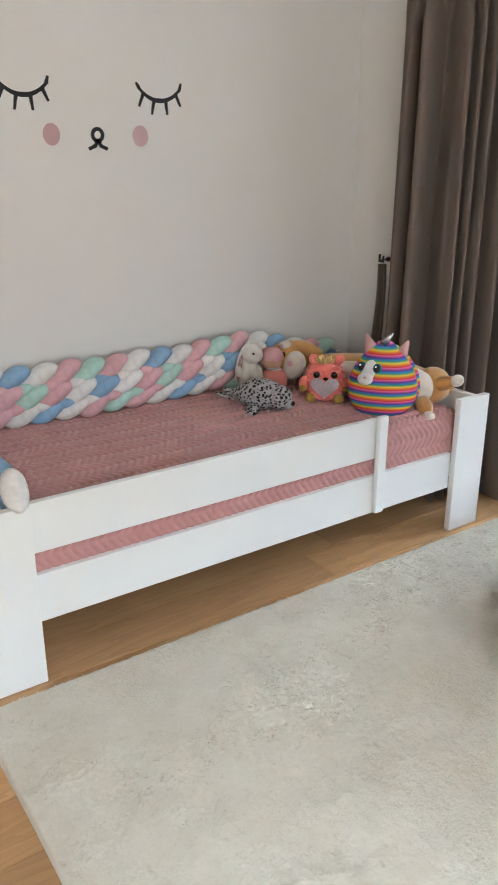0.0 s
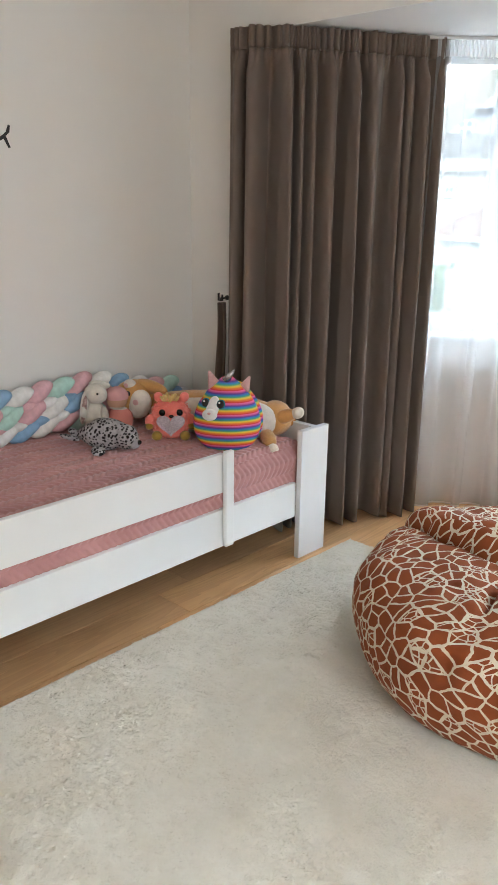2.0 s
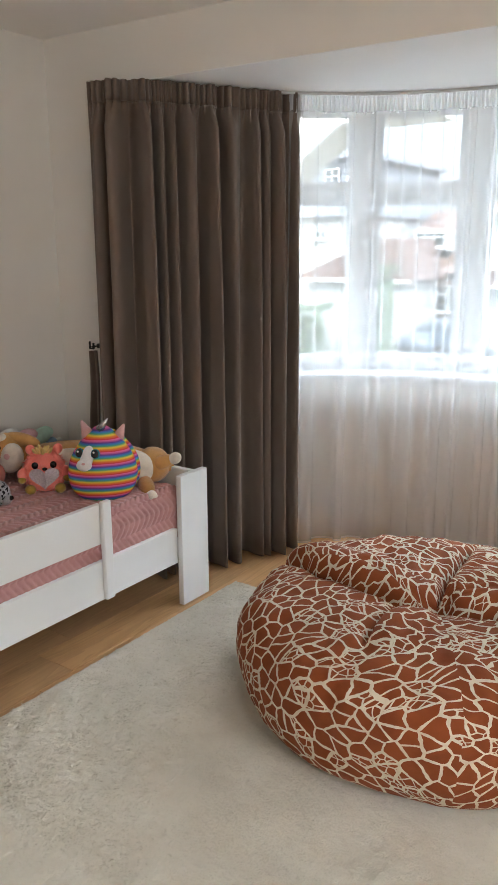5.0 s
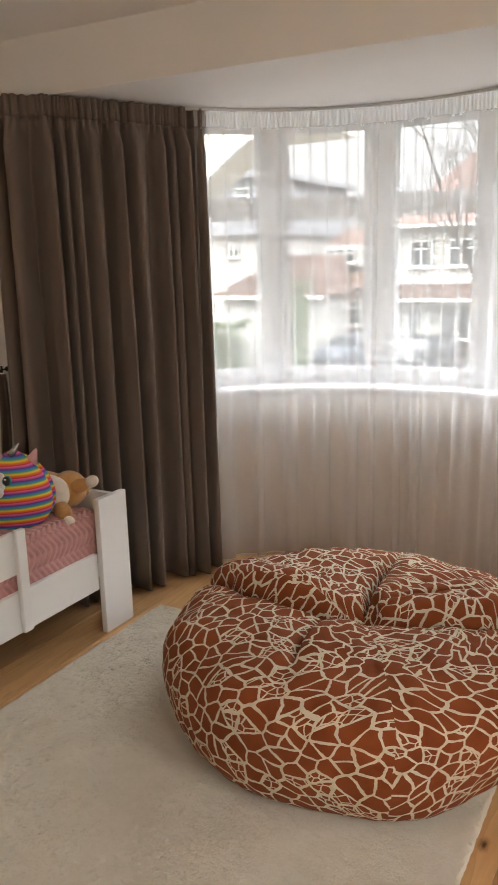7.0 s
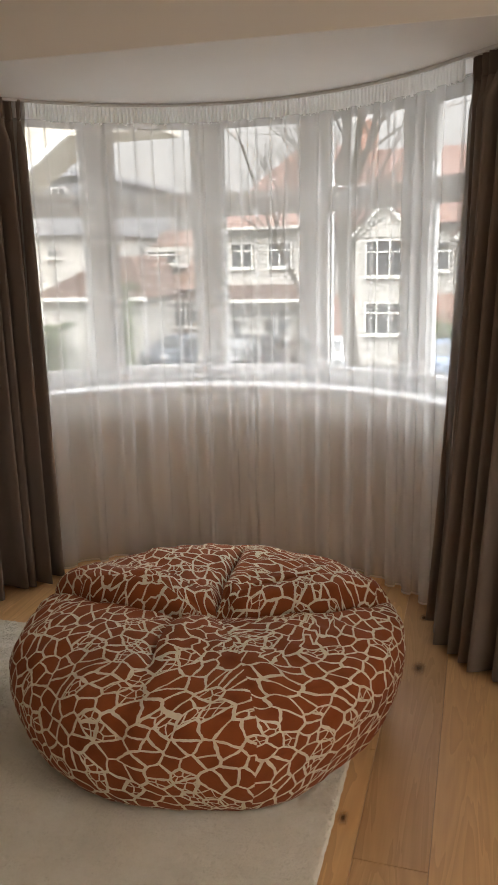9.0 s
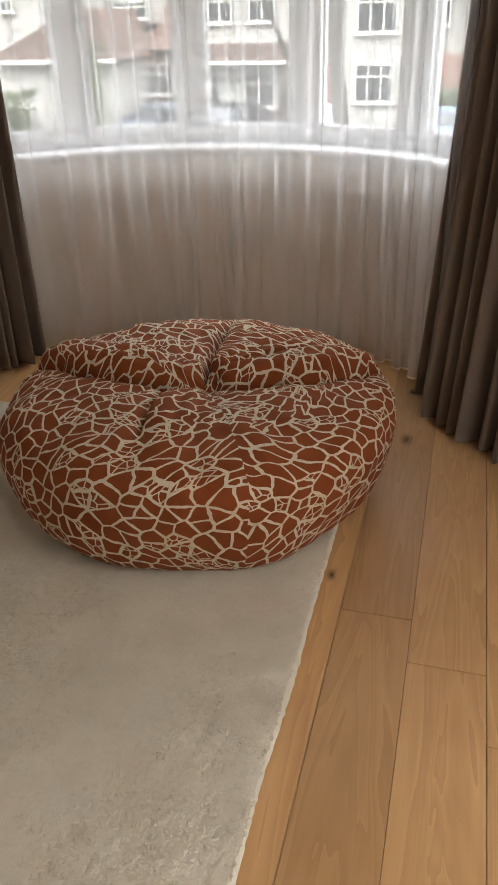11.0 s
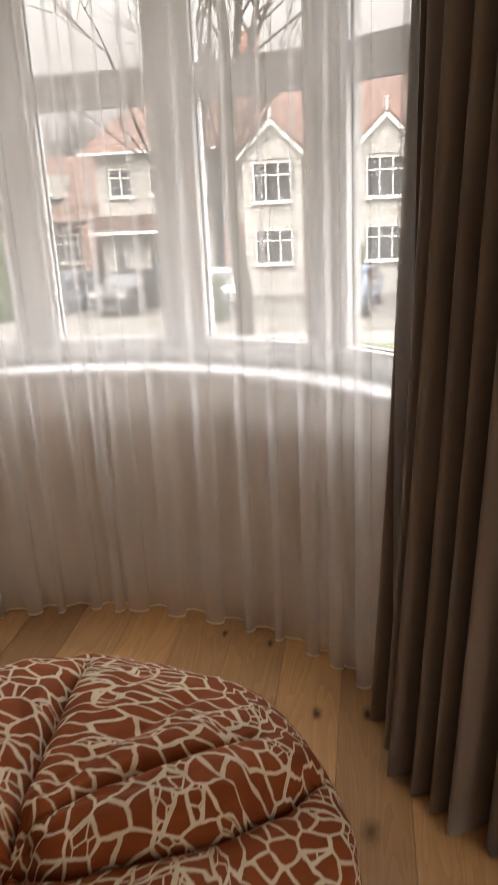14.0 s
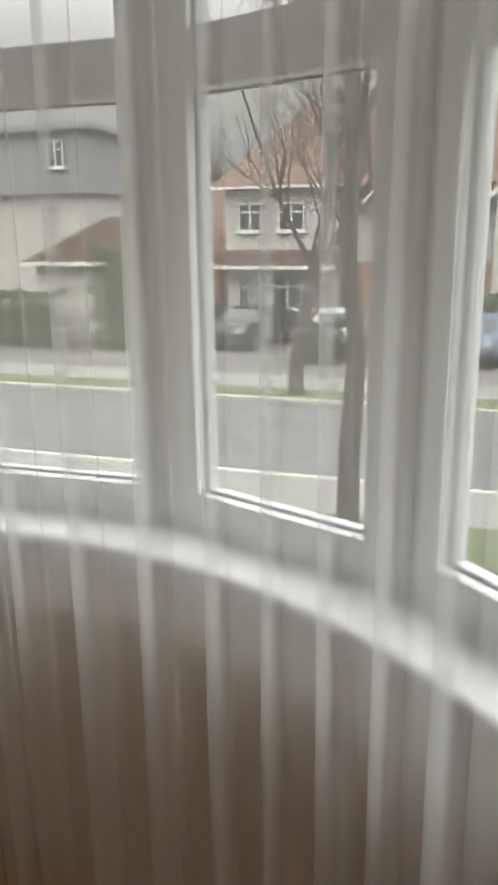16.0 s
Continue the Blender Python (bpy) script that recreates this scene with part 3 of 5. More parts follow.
def bean_bag():
    prof = [(0.0, 0.02), (0.46, 0.021), (0.54, 0.032), (0.592, 0.08), (0.628, 0.16), (0.645, 0.245), (0.642, 0.325), (0.608, 0.392), (0.5, 0.436), (0.36, 0.452), (0.22, 0.443), (0.11, 0.415), (0.035, 0.385), (0.0, 0.38)]

    def f(u, v):
        s = v * (len(prof) - 1)
        k = min(int(s), len(prof) - 2)
        t = s - k
        p0, p1, p2, p3 = prof[max(k - 1, 0)], prof[k], prof[k + 1], prof[min(k + 2, len(prof) - 1)]
        r, z = [0.5 * (2 * b + (c - a) * t + (2 * a - 5 * b + 4 * c - d) * t * t + (3 * b - a - 3 * c + d) * t ** 3) for a, b, c, d in zip(p0, p1, p2, p3)]
        r = max(r, 0.0)
        a = u * 2 * math.pi
        deg = math.degrees(a)
        top = max(0.0, min(1.0, (z - 0.26) / 0.12)) if v > 0.3 else 0.0
        dz, da = 0.0, 0.0
        for at, bend, far, depth, wide, rise in CREASES:
            d = ((deg - at - bend * r + 180) % 360 - 180) * math.pi / 180 * max(r, 0.05)
            reach = max(0.0, 1 - (r / far) ** 5) * min(1.0, r / 0.09 + 0.25)
            dz -= top * reach * depth * math.exp(-abs(d / wide) ** 1.25)
            if rise:
                e = d if rise > 0 else -d
                h = abs(rise)
                if e > 0:
                    dz += top * reach * h * math.exp(-(e / 0.16) ** 2) * min(1.0, e / 0.014)
                    da -= math.copysign(1, rise) * top * reach * 0.5 * h * math.exp(-((e - 0.02) / 0.035) ** 2)
                else:
                    dz -= top * reach * 0.35 * h * math.exp(e / 0.12)
        z += dz
        a += da / max(r, 0.1)
        x, y = r * math.cos(a), r * math.sin(a)
        w = min(1.0, r / 0.2)
        b = 0.022 * noise.noise((x * 3.2, y * 3.2, z * 3.2)) + 0.009 * noise.noise((x * 9, y * 9, z * 9 + 4))
        rim = math.exp(-((z - 0.37) / 0.07) ** 2)
        pucker = 0.014 * rim * noise.noise((math.cos(a) * 9, math.sin(a) * 9, z * 5)) + 0.006 * noise.noise((math.cos(a) * 17, math.sin(a) * 17, z * 4 + 2))
        k2 = 1 + w * (b * 1.5 + pucker)
        fine = w * top * (0.016 * noise.noise((x * 4, y * 4, 8)) + 0.011 * noise.noise((math.cos(a) * 8, math.sin(a) * 8, r * 5)) + 0.006 * noise.noise((x * 17, y * 17, 2)))
        return (x * k2 + 0.03 * top * (1 - w) + 0.02 * top, y * k2 - 0.03 * top * (1 - w) - 0.02 * top, max(0.02, z + fine))
    nu, nv = 360, 110
    first = round(nu * GORES[0] / 360)
    pts = [[f(((i + first) % nu) / nu, j / nv) for j in range(nv + 1)] for i in range(nu)]
    pts.append(pts[0])
    run = [0.0]
    for p, q in zip(pts[40], pts[40][1:]):
        run.append(run[-1] + math.dist(p, q))
    bag = empty("bean_bag", 2.185, -0.352, 0.0)
    for g in range(3):
        i0, i1 = [round(nu * (e - GORES[0]) / 360) for e in GORES[g:g + 2]]
        mid = (i0 + i1) // 2
        bm = bmesh.new()
        uv = bm.loops.layers.uv.new("cloth")
        vs = [[bm.verts.new(p) for p in pts[i]] for i in range(i0, i1 + 1)]
        at = []
        for j in range(nv + 1):          # cloth length round each ring, from the middle of the panel
            acc = [0.0]
            for i in range(i0, i1):
                acc.append(acc[-1] + math.dist(pts[i][j], pts[i + 1][j]))
            at.append([c - acc[mid - i0] for c in acc])
        for i in range(i1 - i0):
            for j in range(nv):
                face = bm.faces.new((vs[i][j], vs[i + 1][j], vs[i + 1][j + 1], vs[i][j + 1]))
                for lp, (ii, jj) in zip(face.loops, ((i, j), (i + 1, j), (i + 1, j + 1), (i, j + 1))):
                    lp[uv].uv = (g * 3.7 + at[jj][ii], run[jj] + g * 1.3)
        part("panel", bm, GIRAFFE, bag, smooth=True)
    return tagged(bag, "round giraffe-print bean bag in rust and cream cotton", "bean bag")


bean_bag()


# ---- bed ----
def make_bed():
    bed = empty("toddler_bed", 0.5, -1.15, 0)
    inv = bed.matrix_basis.inverted()

    def p(name, bm, mat, label="", smooth=False, parent=None):
        bmesh.ops.transform(bm, matrix=inv, verts=bm.verts)
        return part(name, bm, mat, parent or bed, label, smooth)
    for y0, y1 in ((-2.262, -2.082), (-0.25, -0.07)):
        p("post", box(0.972, 1.0, y0, y1, 0, 0.602, 0.003), BEDWHITE)
        p("post", box(0.012, 0.04, y0, y1, 0, 0.602, 0.003), BEDWHITE)
    p("headboard", box(0.042, 0.97, -2.2, -2.172, 0.2, 0.6, 0.003), BEDWHITE)
    p("footboard", box(0.042, 0.97, -0.148, -0.12, 0.2, 0.6, 0.003), BEDWHITE)
    p("side_rail", box(0.95, 0.974, -2.08, -0.252, 0.2, 0.362, 0.003), BEDWHITE)
    p("side_rail", box(0.04, 0.064, -2.08, -0.252, 0.2, 0.372, 0.003), BEDWHITE)
    p("guard_rail", box(0.95, 0.974, -2.08, -0.69, 0.435, 0.598, 0.003), BEDWHITE)
    p("guard_clip", box(0.976, 1.0, -0.706, -0.66, 0.205, 0.612, 0.008, 3), BEDWHITE)
    p("guard_clip", box(0.93, 0.948, -0.706, -0.66, 0.36, 0.585, 0.005), BEDWHITE)
    for k in range(12):
        p("slat", box(0.066, 0.948, -2.0 + 0.155 * k, -1.93 + 0.155 * k, 0.285, 0.3), OAK)
    return tagged(bed, "white-lacquered wooden child's bed with a guard rail", "bed")


make_bed()


def mattress():
    x0, x1, y0, y1, z0, z1 = 0.07, 0.947, -2.16, -0.152, 0.305, 0.525

    def chev(x, y):
        """Height of the puffed herringbone quilting."""
        w = 0.052
        k = math.floor(x / w)
        t = x / w - k
        s = (y + (t if k % 2 else 1 - t) * 0.038) / 0.03
        q = s - math.floor(s)
        return 0.0125 * (4 * q * (1 - q)) ** 0.5 * (4 * t * (1 - t)) ** 0.35

    def f(u, v):
        # across: up the front side, over the top, down at the wall
        side, top = z1 - z0, x1 - x0
        s = u * (2 * side + top)
        y = y0 + (y1 - y0) * v
        e = min(1.0, min(v, 1 - v) * (y1 - y0) / 0.06)
        rnd = 0.05 * (1 - math.sqrt(max(0.0, 1 - (1 - e) ** 2)))
        if s < side:
            z, x, c = z0 + s, x1, chev(s, y)
            k = max(0.0, (s - side + 0.05) / 0.05)
            return (x + c - 0.018 * k * k, y, z - rnd * (s / side))
        if s < side + top:
            d = s - side
            x, c = x1 - d, chev(d + 0.3, y)
            k = max(0.0, 1 - d / 0.06)
            sag = 0.012 * noise.noise((x * 2.5, y * 2.5, 0)) + 0.005 * noise.noise((x * 8, y * 8, 3))
            return (x - 0.018 * k * k, y, z1 + c - 0.02 * k * k - rnd + sag)
        return (x0, y, z1 - (s - side - top) - rnd)
    return grid(190, 520, f)


tagged(link("quilted_mattress", mattress(), QUILT, smooth=True), "mattress under a dusty pink herringbone-quilted bedspread on the bed", "bedspread")


# ---- braided bumper along the wall ----
SOFT = [plush("pink_jersey", (0.76, 0.45, 0.48), 300, 0.1), plush("mint_jersey", (0.5, 0.72, 0.63), 300, 0.1),
        plush("white_jersey", (0.84, 0.82, 0.79), 300, 0.1), plush("blue_jersey", (0.3, 0.48, 0.68), 300, 0.1)]


def lobe_mesh(mat, rl, rr):
    """One plump stretch of the braid: thick in the middle, bent a little, blunt at the ends."""
    bm = ball(1, 1, 1, 16, 12)
    bmesh.ops.rotate(bm, verts=bm.verts, cent=(0, 0, 0), matrix=Matrix.Rotation(radians(90), 3, "Y"))
    for v in bm.verts:
        x = v.co.x
        fat = 1.0 + 0.12 * (1 - x * x)
        v.co = Vector((x * rl, v.co.y * rr * fat, v.co.z * rr * fat + 0.012 * math.sin(x * 2.2)))
    me = bpy.data.meshes.new("braid_lobe")
    bm.to_mesh(me)
    bm.free()
    me.materials.append(mat)
    me.shade_smooth()
    return me


def bumper():
    ob = empty("braided_bumper", 0.1, -1.2, 0.53)
    inv = ob.matrix_basis.inverted()
    big = [lobe_mesh(m, 0.083, 0.036) for m in SOFT]
    small = [lobe_mesh(m, 0.042, 0.029) for m in SOFT]
    order = [0, 1, 0, 2, 3, 2]
    rng = random.Random(2)
    way = [(0.985, -2.115), (0.5, -2.115), (0.2, -2.11), (0.118, -2.02), (0.112, -1.4), (0.112, -0.7), (0.112, -0.2)]
    path = smooth_path(way, 240)
    length = sum(math.dist(a[:2], b[:2]) for a, b in zip(path, path[1:]))

    def put(name, me, s, z, tilt, depth):
        k = max(0, min(240, round(s / length * 240)))
        x, y, nx, ny = path[k]
        o = new(name, me)
        o.parent = ob
        yaw = math.atan2(-nx, ny)
        m = Matrix.Translation((x + nx * depth, y + ny * depth, z)) @ Matrix.Rotation(yaw, 4, "Z") @ Matrix.Rotation(-tilt, 4, "Y") @ Matrix.Rotation(rng.uniform(-0.15, 0.15), 4, "Z")
        o.matrix_basis = inv @ m
    n = int(length / 0.104)
    for k in range(n):
        s = 0.06 + k * 0.104
        for r, (z, off) in enumerate(((0.738, 0.03), (0.665, -0.01), (0.588, -0.05))):
            if s < 0.85 and r == 0 or s < 0.14 and r == 2:
                continue
            far = max(0.0, min(1.0, (s - length + 0.62) / 0.5))
            dz = 0.01 * math.sin(s * 3.1) - 0.09 * far * far * (3 - 2 * far) - (0.035 if s < 0.8 else 0.0)
            if r == 2 and far > 0.5:
                continue
            put("braid_lobe", big[2 if k == 0 else 3 if k == 1 and r == 1 else order[(k + r * 2) % 6]], s + off, z + dz + rng.uniform(-0.004, 0.004), radians(13 + rng.uniform(-3, 3) - 8 * far), -0.012 if r == 1 else 0.0)
            if r < 2:
                put("braid_knot", small[order[(k + 3 + r) % 6]], s + off + 0.045, z - 0.043 + dz, radians(-24), -0.008)
    return tagged(ob, "braided cushion bumper in pink, mint, white and blue along the bed", "bumper")


bumper()


# ---- soft toys on the bed ----
def ell(name, c, r, mat, parent, rx=0, ry=0, rz=0, seg=18, ringn=12, lump=0.0, label="", shape=None):
    bm = ball(*r, seg, ringn)
    for v in bm.verts:
        if shape:
            v.co = shape(v.co)
        if lump:
            v.co *= 1 + lump * noise.noise(v.co * 22)
    bmesh.ops.transform(bm, matrix=pose(*c, rx, ry, rz), verts=bm.verts)
    return part(name, bm, mat, parent, label, True)


EYECLOTH = plain("black_eye_cloth", (0.012, 0.012, 0.014), 0.45, 0.0, 5, 0)
BLACKEYE = plain("black_glossy_eye", (0.008, 0.008, 0.009), 0.12, 0.0, 5, 0)


def spotted():
    m = Mat("spotted_grey_plush", 0.9, 0, 0.2)
    v = m.coords((1, 1, 1))
    d = m.math("ADD", m.voronoi(v, 78.0), m.math("MULTIPLY", m.math("SUBTRACT", m.noise(v, 190, 2), 0.5), 0.35))
    keep = m.math("GREATER_THAN", m.noise(v, 40, 2), 0.3)
    spot = m.math("MULTIPLY", m.math("LESS_THAN", d, 0.42), keep)
    m.colour(m.mix(spot, m.ramp(m.noise(v, 60, 4), [(0.3, (0.32, 0.3, 0.31)), (0.7, (0.47, 0.45, 0.46))]), (0.02, 0.018, 0.02)))
    m.bump(m.noise(v, 220, 3), 0.6, 0.004)
    return m.m


def striped():
    m = Mat("rainbow_striped_plush", 0.85, 0, 0.2)
    v = m.coords()
    z = m.math("ADD", m.axis(v, 2), m.math("MULTIPLY", m.noise(v, 12, 2), 0.004))
    f = m.math("FRACT", m.math("MULTIPLY", z, 1 / 0.043))
    cols = [(0.05, (0.7, 0.05, 0.06)), (0.2, (0.8, 0.22, 0.03)), (0.34, (0.8, 0.6, 0.06)), (0.48, (0.08, 0.42, 0.2)), (0.62, (0.04, 0.22, 0.6)), (0.76, (0.12, 0.04, 0.3)), (0.92, (0.78, 0.14, 0.34))]
    m.colour(m.mix(m.math("MULTIPLY", m.noise(v, 150, 3), 0.1), m.ramp(f, cols), (0.3, 0.2, 0.2)))
    m.bump(m.noise(v, 300, 3), 0.5, 0.002)
    return m.m


CORAL, MUSTARD = plush("coral_plush", (0.95, 0.25, 0.2)), plush("mustard_plush", (0.42, 0.27, 0.05))
YELLOWFUR = plush("yellow_tuft", (0.7, 0.5, 0.2))
TAN, CREAM = plush("tan_plush", (0.58, 0.3, 0.1)), plush("cream_plush", (0.72, 0.64, 0.55))
PINKP, OATMEAL = plush("pink_plush", (0.66, 0.38, 0.37)), plush("oatmeal_plush", (0.7, 0.66, 0.59), 140)
SEQUIN = plain("grey_sequins", (0.5, 0.42, 0.45), 0.35, 0.3, 160, 0.5, 400)
SILVER = plain("silver_cloth", (0.55, 0.53, 0.56), 0.25, 0.1, 60, 0.2, 200, metal=0.8)
TEAL = plain("teal_glitter", (0.03, 0.25, 0.3), 0.25, 0.4, 120, 0.2, 300)
TOP = 0.532                  # top of the bedspread


def toy_seal():
    t = empty("seal_toy", 0.43, -0.88, TOP, 33)
    m = spotted()
    ell("body", (0, 0.0, 0.066), (0.125, 0.064, 0.07), m, t, 0, -4, 0, 24, 16, 0.03, shape=lambda c: Vector((c.x, c.y * (1 - 0.9 * max(0, -c.x - 0.02) / 0.125 * 0.7), c.z * (1 - 0.75 * max(0, -c.x - 0.02) / 0.125 * 0.8))))
    h = ell("head", (0.1, -0.005, 0.062), (0.055, 0.053, 0.054), m, t, 0, 0, 0, 20, 14)
    ell("muzzle", (0.14, -0.01, 0.04), (0.026, 0.03, 0.024), plush("grey_muzzle", (0.4, 0.38, 0.39)), t)
    ell("nose", (0.163, -0.014, 0.045), (0.01, 0.013, 0.01), BLACKEYE, t)
    for y in (-0.044, 0.034):
        ell("eye", (0.122, y, 0.074), (0.01, 0.008, 0.01), BLACKEYE, t)
    ell("flipper", (0.005, -0.075, 0.016), (0.03, 0.045, 0.012), m, t, 12, 0, 20)
    ell("flipper", (0.02, 0.07, 0.016), (0.03, 0.045, 0.012), m, t, -12, 0, -20)
    for y, a in ((-0.03, 25), (0.03, -25)):
        ell("tail_fin", (-0.14, y, 0.05), (0.045, 0.024, 0.01), m, t, 0, 18, a)
    return tagged(t, "grey seal soft toy with black spots lying on the bedspread", "soft toy", "soft toys on the bed")


def toy_cat():
    t = empty("cat_cushion", 0.755, -0.465, TOP - 0.02, 44)
    t.scale = (1.06, 1.06, 1.06)
    m = striped()
    egg = lambda c: Vector((c.x * (1.04 - 0.24 * c.z / 0.155 - 0.22 * max(0.0, c.z / 0.155) ** 2), c.y * (1 - 0.2 * max(0.0, c.z / 0.155)), c.z))
    b = ell("body", (0, 0, 0.15), (0.128, 0.085, 0.158), m, t, -12, 0, 0, 36, 26, 0.01, shape=egg)
    ell("side_panel", (0.03, 0.055, 0.14), (0.112, 0.06, 0.14), m, t, -12, 0, 12, 30, 22, shape=egg)
    ell("face_patch", (-0.055, -0.072, 0.195), (0.026, 0.012, 0.05), plush("white_face", (0.75, 0.72, 0.7)), t, -24, 8, -18)
    ell("muzzle", (-0.066, -0.09, 0.172), (0.03, 0.02, 0.024), plush("white_muzzle", (0.76, 0.72, 0.7)), t)
    ell("nose", (-0.068, -0.109, 0.182), (0.007, 0.004, 0.005), PINKP, t)
    for x, y in ((-0.083, -0.058), (-0.022, -0.083)):
        e = ell("eye", (x, y, 0.214), (0.018, 0.006, 0.019), TEAL, t, -24, 0, -15)
        ell("pupil", (x - 0.0015, y - 0.003, 0.214), (0.0145, 0.0055, 0.0165), EYECLOTH, e, -24, 0, -15)
        ell("glint", (x - 0.006, y - 0.0085, 0.2215), (0.004, 0.002, 0.0042), SOFT[2], e)
    for x, a in ((-0.062, 22), (0.075, -25)):
        bm = bmesh.new()
        bmesh.ops.create_cone(bm, cap_ends=True, segments=14, radius1=0.031, radius2=0.004, depth=0.07)
        bmesh.ops.transform(bm, matrix=pose(x, 0.01, 0.295 if x < 0 else 0.275, 0, -a, 0) @ Matrix.Diagonal((1, 0.4, 1, 1)), verts=bm.verts)
        part("ear", bm, PINKP, t, "pink plush ear", True)
    bm = bmesh.new()
    bmesh.ops.create_cone(bm, cap_ends=True, segments=14, radius1=0.019, radius2=0.002, depth=0.06)
    bmesh.ops.transform(bm, matrix=pose(0.012, 0.0, 0.313, 10, 35, 0), verts=bm.verts)
    part("horn", bm, SILVER, t, "small silver horn", True)
    return tagged(t, "egg-shaped rainbow-striped cat cushion with pink ears and a silver horn", "soft toy", "soft toys on the bed")


def toy_coral():
    t = empty("coral_creature_toy", 0.505, -0.57, TOP, 48)
    ell("body", (0, 0, 0.095), (0.085, 0.06, 0.092), CORAL, t, -8, 0, 0, 28, 20, 0.05)
    rng, fur = random.Random(4), bmesh.new()
    for _ in range(2600):
        d = Vector((rng.gauss(0, 1), rng.gauss(0, 1), rng.gauss(0, 1))).normalized()
        if d.y < -0.3 and abs(d.x) < 0.62 and -0.75 < d.z < 0.22:
            continue
        p = Vector((d.x * 0.084, d.y * 0.059, 0.095 + d.z * 0.091))
        w = d.cross(Vector((rng.gauss(0, 1), rng.gauss(0, 1), rng.gauss(0, 1)))).normalized() * 0.0014
        tip = p + (d + Vector((rng.uniform(-0.6, 0.6), rng.uniform(-0.6, 0.6), rng.uniform(-0.8, 0.3)))) * rng.uniform(0.008, 0.016)
        fur.faces.new([fur.verts.new(q) for q in (p - w, p + w, tip)])
    part("fur", fur, CORAL, t)
    bm = bmesh.new()
    pts = []
    for k in range(40):
        a = 2 * math.pi * k / 40
        pts.append((0.0039 * 16 * math.sin(a) ** 3, 0.0039 * (13 * math.cos(a) - 5 * math.cos(2 * a) - 2 * math.cos(3 * a) - math.cos(4 * a)) * 0.85))
    f = [bm.verts.new((x, -0.067 + 0.5 * x * x * 7 + (z * z) * 3, 0.078 + z)) for x, z in pts]
    bm.faces.new(f)
    ex = bmesh.ops.extrude_face_region(bm, geom=bm.faces[:])
    bmesh.ops.translate(bm, vec=(0, 0.012, 0), verts=[v for v in ex["geom"] if isinstance(v, bmesh.types.BMVert)])
    part("heart_panel", bm, SEQUIN, t, "grey sequinned heart")
    for x in (-0.036, 0.04):
        ell("eye", (x, -0.056, 0.132), (0.014, 0.008, 0.015), BLACKEYE, t)
        ell("ear", (x * 1.5, 0.005, 0.187), (0.021, 0.014, 0.023), CORAL, t, 0, x * 400, 0)
    ell("snout", (0.004, -0.068, 0.118), (0.011, 0.008, 0.007), BLACKEYE, t)
    for k in range(7):
        ell("hair_tuft", (-0.03 + 0.009 * k, -0.015 - 0.008 * (k % 2), 0.18 + 0.006 * (k % 3)), (0.009, 0.011, 0.026), YELLOWFUR, t, 25, -40 + 13 * k, 0, 10, 8)
    for x, z in ((-0.062, 0.022), (0.062, 0.022)):
        ell("foot", (x, -0.04, z), (0.024, 0.026, 0.022), MUSTARD, t)
    for x in (-0.09, 0.088):
        a = ell("arm", (x, -0.012, 0.085), (0.024, 0.02, 0.03), CORAL, t, 0, 20 if x < 0 else -20, 0)
        ell("paw", (x * 1.06, -0.02, 0.062), (0.018, 0.017, 0.017), MUSTARD, a)
    return tagged(t, "coral plush creature with a grey sequinned heart on its belly", "soft toy", "soft toys on the bed")


def toy_corgi():
    t = empty("dog_cushion", 0.5, -0.37, TOP, 31.5)
    ell("body", (0.02, 0.02, 0.088), (0.36, 0.105, 0.092), TAN, t, 0, 0, 0, 36, 20, 0.02, shape=lambda c: Vector((c.x, c.y, c.z * (1 - 0.25 * (c.x / 0.36) ** 2))))
    ell("belly", (0.05, -0.048, 0.078), (0.3, 0.075, 0.085), CREAM, t, 0, 0, 0, 30, 18, 0.02)
    ell("head", (-0.33, -0.01, 0.125), (0.105, 0.085, 0.092), TAN, t, 0, 0, 0, 26, 18)
    ell("muzzle", (-0.285, -0.072, 0.118), (0.055, 0.035, 0.07), CREAM, t, 0, 20, 0)
    ell("eye", (-0.334, -0.09, 0.168), (0.012, 0.006, 0.013), BLACKEYE, t)
    ell("cheek", (-0.292, -0.106, 0.133), (0.014, 0.004, 0.014), PINKP, t)
    a = ell("foreleg", (-0.245, -0.02, 0.19), (0.085, 0.032, 0.03), TAN, t, 0, 12, -8)
    ell("paw", (-0.34, -0.045, 0.2), (0.03, 0.026, 0.026), CREAM, a)
    ell("paw_pad", (-0.35, -0.069, 0.2), (0.011, 0.004, 0.011), PINKP, a)
    ell("flank_patch", (0.24, -0.06, 0.078), (0.12, 0.062, 0.085), CREAM, t, 0, 0, 0, 24, 16)
    ell("rump", (0.335, 0.01, 0.075), (0.08, 0.09, 0.08), TAN, t, 0, 0, 0, 24, 16)
    leg = ell("hind_leg", (0.385, -0.045, 0.1), (0.07, 0.032, 0.032), TAN, t, 0, -22, -12)
    ell("paw", (0.45, -0.06, 0.125), (0.03, 0.024, 0.026), CREAM, leg, 0, -30, 0)
    leg = ell("hind_leg", (0.33, -0.12, 0.015), (0.035, 0.075, 0.034), TAN, t, 14, 0, 25)
    ell("paw", (0.365, -0.185, -0.012), (0.026, 0.032, 0.026), CREAM, leg)
    ell("tail", (0.405, 0.02, 0.06), (0.03, 0.022, 0.02), TAN, t)
    return tagged(t, "long tan and white dog cushion lying across the bed end", "soft toy", "soft toys on the bed")


